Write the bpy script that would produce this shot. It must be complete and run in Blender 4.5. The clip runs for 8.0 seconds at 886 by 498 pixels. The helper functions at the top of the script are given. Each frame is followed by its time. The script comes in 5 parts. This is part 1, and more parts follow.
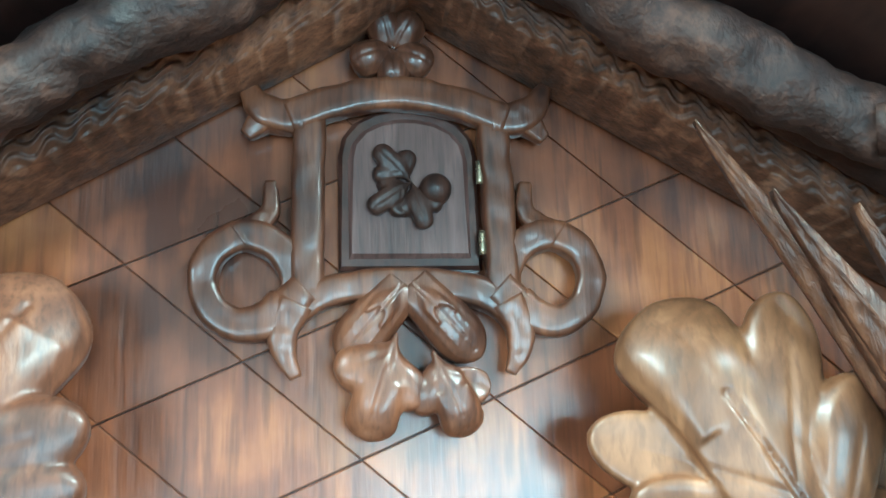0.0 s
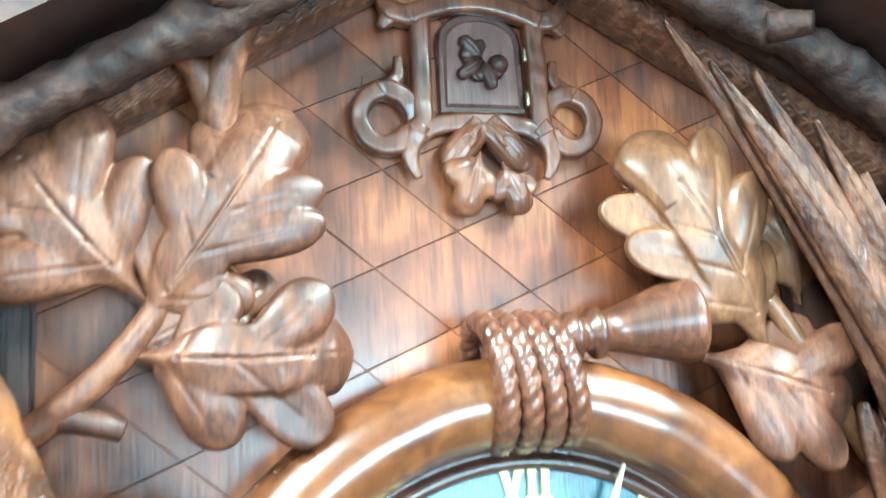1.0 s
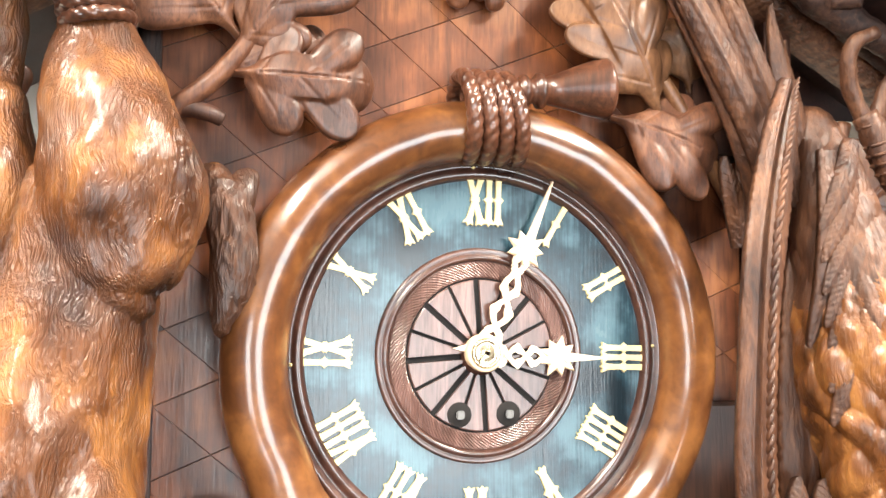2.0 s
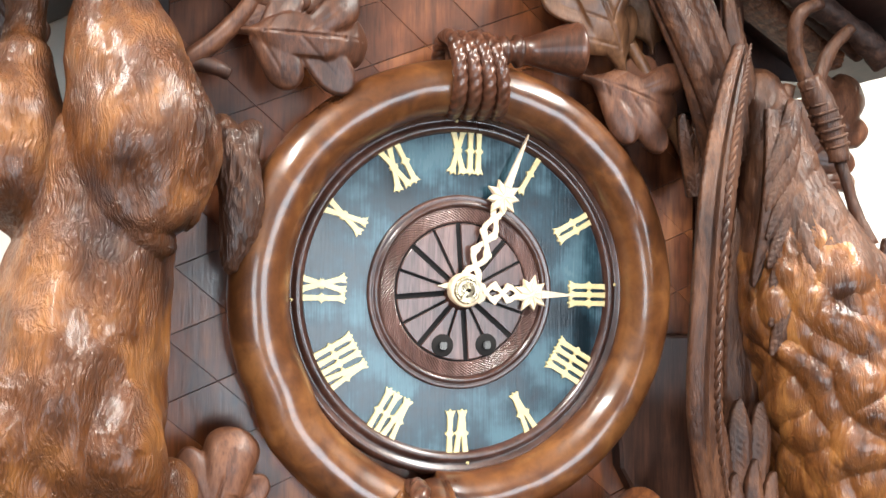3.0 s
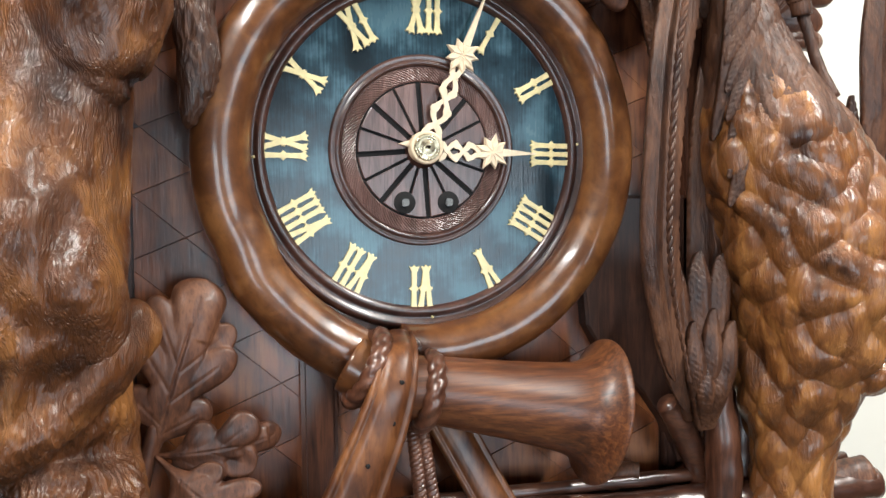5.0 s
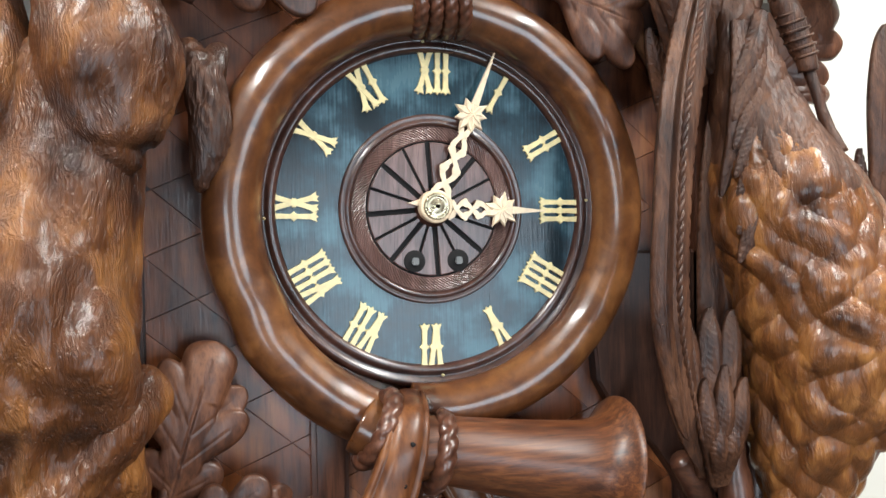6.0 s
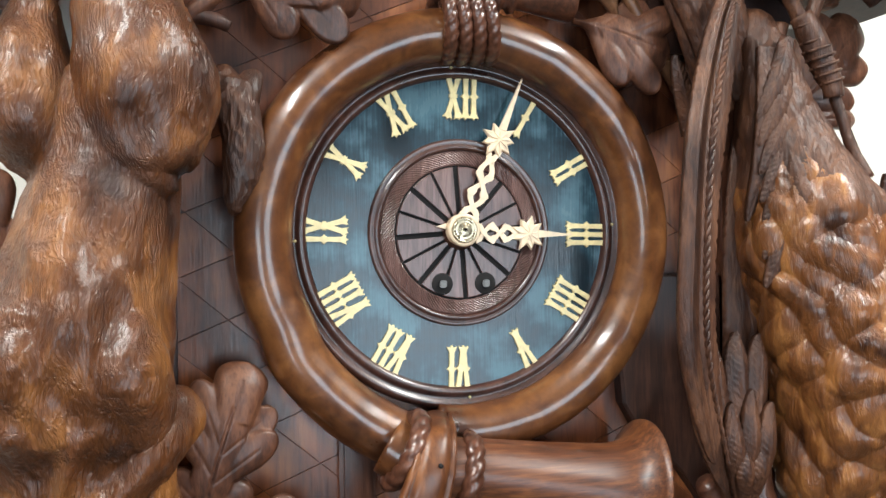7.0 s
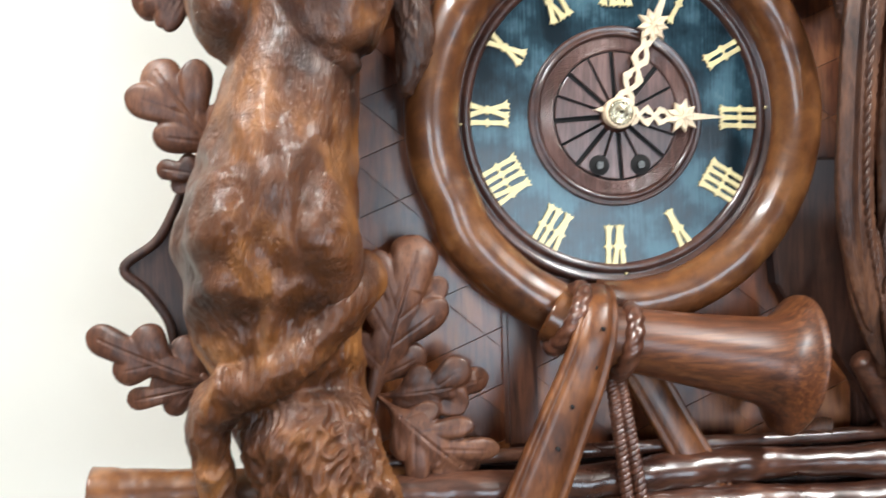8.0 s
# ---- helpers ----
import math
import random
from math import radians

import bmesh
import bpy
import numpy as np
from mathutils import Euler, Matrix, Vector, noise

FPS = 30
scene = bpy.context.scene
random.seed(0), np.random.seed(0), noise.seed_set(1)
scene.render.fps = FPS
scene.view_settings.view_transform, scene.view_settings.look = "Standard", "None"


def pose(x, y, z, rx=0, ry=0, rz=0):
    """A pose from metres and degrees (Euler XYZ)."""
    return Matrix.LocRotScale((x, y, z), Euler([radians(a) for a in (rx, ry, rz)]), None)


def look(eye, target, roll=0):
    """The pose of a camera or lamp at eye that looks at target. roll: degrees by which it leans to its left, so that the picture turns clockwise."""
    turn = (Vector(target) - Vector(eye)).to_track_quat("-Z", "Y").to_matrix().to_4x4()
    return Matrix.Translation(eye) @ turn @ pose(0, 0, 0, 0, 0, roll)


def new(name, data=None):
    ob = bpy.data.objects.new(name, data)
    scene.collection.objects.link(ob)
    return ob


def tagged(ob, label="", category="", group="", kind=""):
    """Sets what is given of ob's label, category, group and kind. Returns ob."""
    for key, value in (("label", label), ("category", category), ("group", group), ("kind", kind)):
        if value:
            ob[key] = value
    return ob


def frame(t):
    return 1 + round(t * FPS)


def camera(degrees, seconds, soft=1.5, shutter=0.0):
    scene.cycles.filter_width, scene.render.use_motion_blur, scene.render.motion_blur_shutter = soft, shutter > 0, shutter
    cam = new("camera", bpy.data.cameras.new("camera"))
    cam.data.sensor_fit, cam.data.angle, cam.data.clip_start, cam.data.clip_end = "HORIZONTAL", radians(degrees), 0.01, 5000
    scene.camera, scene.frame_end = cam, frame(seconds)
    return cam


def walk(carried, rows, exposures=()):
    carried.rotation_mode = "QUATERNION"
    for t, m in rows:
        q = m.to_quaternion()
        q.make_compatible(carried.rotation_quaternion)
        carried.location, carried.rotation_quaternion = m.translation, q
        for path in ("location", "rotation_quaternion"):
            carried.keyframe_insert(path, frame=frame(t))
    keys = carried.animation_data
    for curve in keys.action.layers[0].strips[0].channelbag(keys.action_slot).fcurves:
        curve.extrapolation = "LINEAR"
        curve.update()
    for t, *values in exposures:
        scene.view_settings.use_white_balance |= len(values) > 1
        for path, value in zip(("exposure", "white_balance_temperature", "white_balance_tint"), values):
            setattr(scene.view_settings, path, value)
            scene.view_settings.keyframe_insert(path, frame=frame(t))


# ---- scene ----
cam = camera(51.0, 8.0, shutter=0.25)
PATH = [
    (0, (-0.025, -0.218, 1.786), (0.253, 1.716, 2.214), -2.0),
    (0.5, (-0.054, -0.254, 1.757), (0.348, 1.66, 2.175), -3.0),
    (1, (-0.113, -0.33, 1.722), (0.405, 1.577, 2.032), -3.3),
    (1.5, (-0.14, -0.418, 1.681), (0.333, 1.52, 1.826), 0.1),
    (2, (-0.147, -0.474, 1.618), (0.367, 1.453, 1.772), 0.2),
    (3.3, (-0.189, -0.516, 1.615), (0.476, 1.37, 1.591), 0.9),
    (3.5, (-0.191, -0.517, 1.604), (0.492, 1.363, 1.554), 1.1),
    (4, (-0.162, -0.536, 1.571), (0.444, 1.369, 1.51), 0.6),
    (4.2, (-0.155, -0.533, 1.566), (0.455, 1.369, 1.473), 0.4),
    (5.3, (-0.148, -0.54, 1.567), (0.411, 1.379, 1.484), -0.8),
    (5.5, (-0.148, -0.541, 1.579), (0.409, 1.378, 1.509), -0.7),
    (6, (-0.149, -0.538, 1.584), (0.406, 1.384, 1.555), -1.1),
    (6.5, (-0.148, -0.54, 1.592), (0.387, 1.387, 1.577), -1.0),
    (7, (-0.156, -0.543, 1.587), (0.361, 1.389, 1.598), -0.8),
    (7.5, (-0.155, -0.562, 1.574), (0.229, 1.4, 1.52), -0.5),
    (8, (-0.192, -0.57, 1.537), (0.084, 1.41, 1.475), -1.5),
]
EXPOSURES = [(0, 1.42, 4650, -24), (0.5, 1.98, 4600, -23), (1.0, 1.98, 4850, -19), (1.5, 1.62, 6200, 2), (2.0, 1.22, 6850, 11), (2.3, 0.93, 6450, 10), (3.3, 0.33, 6200, 9), (4.0, 0.02, 6150, 8), (6.0, -0.12, 5900, 6), (7.0, -0.12, 5900, 6), (8.0, 0.06, 5850, 7)]
walk(cam, [(t, look(eye, target, roll)) for t, eye, target, roll in PATH], EXPOSURES)


# ---- light ----
Z0 = 1.6          # height of the dial's centre
world = bpy.data.worlds.new("world")
scene.world = world
world.use_nodes = True
wn = world.node_tree.nodes
sky = wn.new("ShaderNodeTexSky")
sky.sky_type, sky.sun_disc, sky.sun_elevation, sky.sun_rotation = "NISHITA", False, radians(38), radians(200)
world.node_tree.links.new(sky.outputs[0], wn["Background"].inputs[0])
wn["Background"].inputs[1].default_value = 0.10


def area_lamp(name, eye, target, sx, sy, watts, colour):
    d = bpy.data.lights.new(name, "AREA")
    d.shape, d.size, d.size_y, d.energy, d.color = "RECTANGLE", sx, sy, watts, colour
    ob = new(name, d)
    ob.matrix_world = look(eye, target)
    return ob


# the gap between them is a made-up pier for the viewer's dark reflection
WINDOWS = ((-1.75, -0.85), (0.14, 1.32))      # x from, x to, of the two windows behind the viewer, the west one added
WIN_Z = (0.85, 1.88)
# the east lamp is the window mirrored in the dial; the west is added
for wx0, wx1 in WINDOWS:
    area_lamp("window_daylight", ((wx0 + wx1) / 2, -3.02, 1.365), ((wx0 + wx1) / 2, 0, 1.365), wx1 - wx0 - 0.02, 1.0, 27 * (wx1 - wx0), (0.82, 0.92, 1.0))
area_lamp("ceiling_tube_light", (-0.85, -0.75, 2.66), (-0.85, -0.75, 0), 0.13, 1.2, 48, (1.0, 0.93, 0.84))
area_lamp("ceiling_tube_light", (0.9, -1.0, 2.66), (0.9, -1.0, 0), 0.13, 1.2, 58, (1.0, 0.93, 0.84))


# ---- materials ----
def material(name):
    m = bpy.data.materials.new(name)
    m.use_nodes = True
    return m, m.node_tree.nodes, m.node_tree.links, m.node_tree.nodes["Principled BSDF"]


def ramp_of(nodes, stops):
    r = nodes.new("ShaderNodeValToRGB")
    el = r.color_ramp.elements
    while len(el) < len(stops):
        el.new(0.5)
    for e, (p, c) in zip(el, stops):
        e.position, e.color = p, (*c, 1)
    return r


def wood(name, dark, mid, light, rough=0.38, grain=(90, 90, 9), bump=0.25, fine=1.0, coat=0.35, random_tone=0.0, axis_turn=0.0, relief=0.0, relief_scale=(400, 400, 90), sway=0.012, cloudy=0.5, pore=0.55, coat_rough=0.2, relief_deep=0.0022):
    """Varnished wood: grain streaks, cloudy stain, pores, patchy gloss."""
    m, n, l, p = material(name)
    tc = n.new("ShaderNodeTexCoord")
    mp = n.new("ShaderNodeMapping")
    mp.inputs["Scale"].default_value = grain
    mp.inputs["Rotation"].default_value = (0, axis_turn, 0)
    l.new(tc.outputs["Object"], mp.inputs[0])
    g = n.new("ShaderNodeTexNoise")
    g.inputs["Scale"].default_value, g.inputs["Detail"].default_value, g.inputs["Distortion"].default_value = 3.0, 8, 0.6
    l.new(mp.outputs[0], g.inputs["Vector"])
    cloud = n.new("ShaderNodeTexNoise")
    cloud.inputs["Scale"].default_value, cloud.inputs["Detail"].default_value = 22, 5
    l.new(tc.outputs["Object"], cloud.inputs["Vector"])
    mix = n.new("ShaderNodeMix")
    mix.data_type = "FLOAT"
    mix.inputs[0].default_value = cloudy
    l.new(g.outputs[0], mix.inputs[2])
    l.new(cloud.outputs[0], mix.inputs[3])
    src = mix.outputs[0]
    if random_tone:
        oi = n.new("ShaderNodeObjectInfo")
        mr = n.new("ShaderNodeMapRange")
        mr.inputs[3].default_value, mr.inputs[4].default_value = -random_tone, random_tone
        l.new(oi.outputs["Random"], mr.inputs[0])
        add = n.new("ShaderNodeMath")
        add.operation = "ADD"
        l.new(src, add.inputs[0])
        l.new(mr.outputs[0], add.inputs[1])
        src = add.outputs[0]
    r = ramp_of(n, [(0.34, dark), (0.5, mid), (0.64, light)])
    l.new(src, r.inputs[0])
    pores = n.new("ShaderNodeTexNoise")
    pm = n.new("ShaderNodeMapping")
    pm.inputs["Scale"].default_value = (grain[0] * 12, grain[1] * 12, grain[2] * 8)
    pm.inputs["Rotation"].default_value = (0, axis_turn, 0)
    l.new(tc.outputs["Object"], pm.inputs[0])
    l.new(pm.outputs[0], pores.inputs["Vector"])
    pores.inputs["Scale"].default_value = 1.0
    dk = n.new("ShaderNodeMix")
    dk.data_type, dk.blend_type = "RGBA", "MULTIPLY"
    dk.inputs[0].default_value = pore
    pr = ramp_of(n, [(0.3, (0.35, 0.3, 0.28)), (0.5, (1, 1, 1))])
    l.new(pores.outputs[0], pr.inputs[0])
    l.new(r.outputs[0], dk.inputs[6])
    l.new(pr.outputs[0], dk.inputs[7])
    l.new(dk.outputs[2], p.inputs["Base Color"])
    rr = n.new("ShaderNodeMapRange")
    rr.inputs[3].default_value, rr.inputs[4].default_value = rough - 0.12, rough + 0.16
    l.new(cloud.outputs[0], rr.inputs[0])
    l.new(rr.outputs[0], p.inputs["Roughness"])
    b = n.new("ShaderNodeBump")
    b.inputs["Strength"].default_value, b.inputs["Distance"].default_value = bump, 0.0006 * fine
    l.new(pores.outputs[0], b.inputs["Height"])
    last = b
    if relief:
        rm = n.new("ShaderNodeMapping")
        rm.inputs["Scale"].default_value = relief_scale
        warp = n.new("ShaderNodeTexNoise")
        warp.inputs["Scale"].default_value = 28
        l.new(tc.outputs["Object"], warp.inputs["Vector"])
        wv = n.new("ShaderNodeMixRGB")
        wv.inputs[0].default_value = sway
        l.new(tc.outputs["Object"], wv.inputs[1])
        l.new(warp.outputs[1], wv.inputs[2])
        l.new(wv.outputs[0], rm.inputs[0])
        rn = n.new("ShaderNodeTexNoise")
        rn.inputs["Scale"].default_value, rn.inputs["Detail"].default_value, rn.inputs["Distortion"].default_value = 1.0, 3, 0.4
        l.new(rm.outputs[0], rn.inputs["Vector"])
        b2 = n.new("ShaderNodeBump")
        b2.inputs["Strength"].default_value, b2.inputs["Distance"].default_value = relief, relief_deep
        l.new(rn.outputs[0], b2.inputs["Height"])
        l.new(b.outputs[0], b2.inputs["Normal"])
        last = b2
    l.new(last.outputs[0], p.inputs["Normal"])
    p.inputs["Coat Weight"].default_value, p.inputs["Coat Roughness"].default_value = coat, coat_rough
    return m


def plain(name, colour, rough, metal=0.0, vary=0.12, scale=60, bump=0.05):
    m, n, l, p = material(name)
    tc = n.new("ShaderNodeTexCoord")
    t = n.new("ShaderNodeTexNoise")
    t.inputs["Scale"].default_value, t.inputs["Detail"].default_value = scale, 6
    l.new(tc.outputs["Object"], t.inputs["Vector"])
    r = ramp_of(n, [(0.3, tuple(c * (1 - vary) for c in colour)), (0.7, tuple(min(1, c * (1 + vary)) for c in colour))])
    l.new(t.outputs[0], r.inputs[0])
    l.new(r.outputs[0], p.inputs["Base Color"])
    rr = n.new("ShaderNodeMapRange")
    rr.inputs[3].default_value, rr.inputs[4].default_value = max(0.03, rough - 0.08), rough + 0.08
    l.new(t.outputs[0], rr.inputs[0])
    l.new(rr.outputs[0], p.inputs["Roughness"])
    b = n.new("ShaderNodeBump")
    b.inputs["Strength"].default_value, b.inputs["Distance"].default_value = bump, 0.001
    l.new(t.outputs[0], b.inputs["Height"])
    l.new(b.outputs[0], p.inputs["Normal"])
    p.inputs["Metallic"].default_value = metal
    return m


TILE = wood("panel_walnut", (0.050, 0.015, 0.007), (0.185, 0.058, 0.022), (0.380, 0.136, 0.044), 0.32, (44, 44, 6), 0.25, random_tone=0.05, coat_rough=0.15, coat=0.34, cloudy=0.70)
DARK = wood("dark_stained_wood", (0.014, 0.006, 0.004), (0.04, 0.016, 0.010), (0.085, 0.034, 0.02), 0.5, coat=0.08)
FRAME = wood("frame_walnut", (0.030, 0.011, 0.006), (0.086, 0.031, 0.016), (0.163, 0.062, 0.031), 0.38)
HORN = wood("horn_wood", (0.042, 0.014, 0.006), (0.130, 0.047, 0.015), (0.240, 0.098, 0.030), 0.30, (24, 24, 24), 0.08, coat=0.6, pore=0.3, coat_rough=0.13)
BELL = wood("bell_wood", (0.046, 0.015, 0.007), (0.120, 0.039, 0.014), (0.215, 0.078, 0.025), 0.42, (7, 110, 110), 0.2, coat=0.2, coat_rough=0.2, cloudy=0.35)
GLOSSY_LOG = wood("varnished_branch_wood", (0.024, 0.009, 0.006), (0.074, 0.028, 0.016), (0.150, 0.062, 0.034), 0.30, (14, 60, 60), 0.25, coat=0.6)
PALE_LEAF = wood("pale_leaf_wood", (0.058, 0.024, 0.011), (0.150, 0.066, 0.029), (0.270, 0.130, 0.060), 0.42, (50, 50, 20), 0.2, coat=0.18, pore=0.4)
LEAF = wood("leaf_wood", (0.043, 0.016, 0.009), (0.116, 0.044, 0.022), (0.215, 0.090, 0.044), 0.46, (70, 70, 25), 0.25, coat=0.10, random_tone=0.05)
FUR = wood("fur_carving", (0.032, 0.010, 0.004), (0.130, 0.044, 0.012), (0.340, 0.138, 0.036), 0.33, (30, 30, 14), 0.15, coat=0.32, coat_rough=0.24, relief=1.0, relief_deep=0.0021, relief_scale=(820, 820, 120), sway=0.022, cloudy=0.7, pore=0.25)
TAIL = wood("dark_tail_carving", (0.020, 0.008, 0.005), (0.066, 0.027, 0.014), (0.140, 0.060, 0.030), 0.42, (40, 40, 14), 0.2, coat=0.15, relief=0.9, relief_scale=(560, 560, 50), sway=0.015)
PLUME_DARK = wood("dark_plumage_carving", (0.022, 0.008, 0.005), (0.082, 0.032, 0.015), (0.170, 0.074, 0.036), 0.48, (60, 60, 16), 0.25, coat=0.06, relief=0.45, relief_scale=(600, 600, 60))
PLUME = wood("plumage_carving", (0.042, 0.014, 0.005), (0.200, 0.073, 0.020), (0.460, 0.200, 0.055), 0.30, (34, 34, 16), 0.1, coat=0.36, coat_rough=0.18, relief=0.75, relief_deep=0.0017, relief_scale=(760, 760, 95), sway=0.016, pore=0.25)
BARK = wood("bark_carving", (0.030, 0.013, 0.008), (0.130, 0.054, 0.028), (0.300, 0.135, 0.070), 0.50, (80, 80, 20), 0.4, coat=0.06)
LOG = wood("dull_branch_wood", (0.010, 0.004, 0.003), (0.034, 0.014, 0.009), (0.085, 0.038, 0.023), 0.66, (70, 70, 70), 0.6, coat=0.0, relief=0.28, relief_scale=(130, 260, 260), sway=0.05)
STRAP = wood("strap_wood", (0.043, 0.014, 0.006), (0.138, 0.048, 0.016), (0.258, 0.101, 0.033), 0.36, (40, 40, 14), 0.15, coat=0.14)
ROPE = wood("rope_wood", (0.034, 0.013, 0.008), (0.103, 0.039, 0.021), (0.189, 0.078, 0.044), 0.32, (90, 90, 60), 0.2, coat=0.6)
BEZEL = wood("bezel_wood", (0.018, 0.008, 0.006), (0.05, 0.02, 0.014), (0.09, 0.038, 0.026), 0.3, (40, 40, 40), 0.1, coat=0.7)
CENTRE = wood("dial_centre_wood", (0.05, 0.024, 0.02), (0.11, 0.056, 0.046), (0.19, 0.105, 0.088), 0.36, (70, 70, 9), 0.3, coat=0.4)
ROOF = wood("roof_wood", (0.012, 0.005, 0.004), (0.03, 0.012, 0.009), (0.05, 0.02, 0.014), 0.5, (30, 8, 30))
BONE = plain("bone_numeral", (0.78, 0.66, 0.34), 0.34, vary=0.14, scale=240)
IVORY = plain("bone_hand", (0.80, 0.64, 0.44), 0.32, vary=0.16, scale=200)
BRASS = plain("dull_brass", (0.55, 0.48, 0.33), 0.28, 0.9, scale=300)
STEEL = plain("dark_steel", (0.05, 0.045, 0.04), 0.18, 1.0, scale=300)
# near-black that paints the shade inside holes and grooves
RECESS_SHADE = plain("recess_shade_black", (0.006, 0.005, 0.005), 0.85)
WALL = plain("cream_wall_paint", (0.80, 0.77, 0.68), 0.6, vary=0.03, scale=7, bump=0.08)
# unseen ceiling and floor, toned down to weaken the bounced light
CEIL = plain("low_bounce_ceiling", (0.46, 0.36, 0.26), 0.6, vary=0.1, scale=9)
FLOOR = plain("low_bounce_floor", (0.13, 0.075, 0.04), 0.4, vary=0.25, scale=9)


def blue_dial():
    m, n, l, p = material("blue_black_dial")
    tc = n.new("ShaderNodeTexCoord")
    mp = n.new("ShaderNodeMapping")
    mp.inputs["Scale"].default_value = (420, 420, 16)
    l.new(tc.outputs["Object"], mp.inputs[0])
    st = n.new("ShaderNodeTexNoise")
    st.inputs["Scale"].default_value, st.inputs["Detail"].default_value = 2.0, 6
    l.new(mp.outputs[0], st.inputs["Vector"])
    cl = n.new("ShaderNodeTexNoise")
    cl.inputs["Scale"].default_value, cl.inputs["Detail"].default_value = 30, 9
    l.new(tc.outputs["Object"], cl.inputs["Vector"])
    mx = n.new("ShaderNodeMix")
    mx.inputs[0].default_value = 0.78
    l.new(st.outputs[0], mx.inputs[2])
    l.new(cl.outputs[0], mx.inputs[3])
    r = ramp_of(n, [(0.41, (0.005, 0.013, 0.019)), (0.50, (0.014, 0.039, 0.056)), (0.60, (0.066, 0.140, 0.178))])
    l.new(mx.outputs[0], r.inputs[0])
    l.new(r.outputs[0], p.inputs["Base Color"])
    rr = n.new("ShaderNodeMapRange")
    rr.inputs[1].default_value, rr.inputs[2].default_value = 0.3, 0.7
    rr.inputs[3].default_value, rr.inputs[4].default_value = 0.13, 0.30
    l.new(mx.outputs[0], rr.inputs[0])
    l.new(rr.outputs[0], p.inputs["Roughness"])
    b = n.new("ShaderNodeBump")
    b.inputs["Strength"].default_value, b.inputs["Distance"].default_value = 0.25, 0.0004
    l.new(st.outputs[0], b.inputs["Height"])
    l.new(b.outputs[0], p.inputs["Normal"])
    p.inputs["Specular IOR Level"].default_value = 0.42
    return m


DIAL = blue_dial()


# ---- mesh helpers ----
def thing(name, at, label, category, group="", kind=""):
    ob = new(name)
    ob.empty_display_size = 0.02
    ob.location = at
    return tagged(ob, label, category, group, kind)


def place(ob, parent):
    if parent is not None:
        ob.parent = parent
        base = parent.location
        if parent.parent is not None:
            base = Vector((0, 0, 0))
        ob.matrix_parent_inverse = Matrix.Translation(-Vector(base))
    return ob


def from_lists(name, verts, faces, mat, parent=None, label="", smooth=True):
    me = bpy.data.meshes.new(name)
    me.from_pydata([tuple(v) for v in verts], [], faces)
    me.materials.append(mat)
    me.polygons.foreach_set("use_smooth", [smooth] * len(me.polygons))
    me.update()
    ob = place(new(name, me), parent)
    return tagged(ob, label)


def part(name, bm, mat, parent=None, label="", smooth=False):
    me = bpy.data.meshes.new(name)
    bmesh.ops.recalc_face_normals(bm, faces=bm.faces)
    bm.to_mesh(me)
    bm.free()
    me.materials.append(mat)
    me.polygons.foreach_set("use_smooth", [smooth] * len(me.polygons))
    ob = place(new(name, me), parent)
    return tagged(ob, label)


def box(x0, x1, y0, y1, z0, z1, bevel=0.0, bm=None):
    bm = bm or bmesh.new()
    got = bmesh.ops.create_cube(bm, size=1, matrix=Matrix.Translation(((x0 + x1) / 2, (y0 + y1) / 2, (z0 + z1) / 2)) @ Matrix.Diagonal((x1 - x0, y1 - y0, z1 - z0, 1)))
    if bevel:
        es = list({e for v in got["verts"] for e in v.link_edges})
        bmesh.ops.bevel(bm, geom=es, offset=bevel, segments=2, affect="EDGES")
    return bm


def spline(pts, n):
    """Catmull-Rom through rows of numbers, n samples."""
    p = np.array(pts, float)
    p = np.vstack([2 * p[0] - p[1], p, 2 * p[-1] - p[-2]])
    m = len(p) - 3
    out = []
    for i in range(n):
        u = i / (n - 1) * m
        k = min(int(u), m - 1)
        t = u - k
        a, b, c, d = p[k:k + 4]
        out.append(0.5 * (2 * b + (c - a) * t + (2 * a - 5 * b + 4 * c - d) * t * t + (3 * b - a - 3 * c + d) * t ** 3))
    return np.array(out)


def frames_along(pts, closed=False):
    n = len(pts)
    tang = np.array([pts[(i + 1) % n if closed else min(i + 1, n - 1)] - pts[(i - 1) % n if closed else max(i - 1, 0)] for i in range(n)])
    tang /= np.linalg.norm(tang, axis=1)[:, None] + 1e-12
    ref = np.array([0, -1.0, 0])
    a = []
    b = []
    for t in tang:
        v = ref - t * (ref @ t)
        if np.linalg.norm(v) < 1e-3:
            v = np.array([1.0, 0, 0]) - t * t[0]
        v /= np.linalg.norm(v)
        a.append(v)
        b.append(np.cross(t, v))
    return tang, np.array(a), np.array(b)


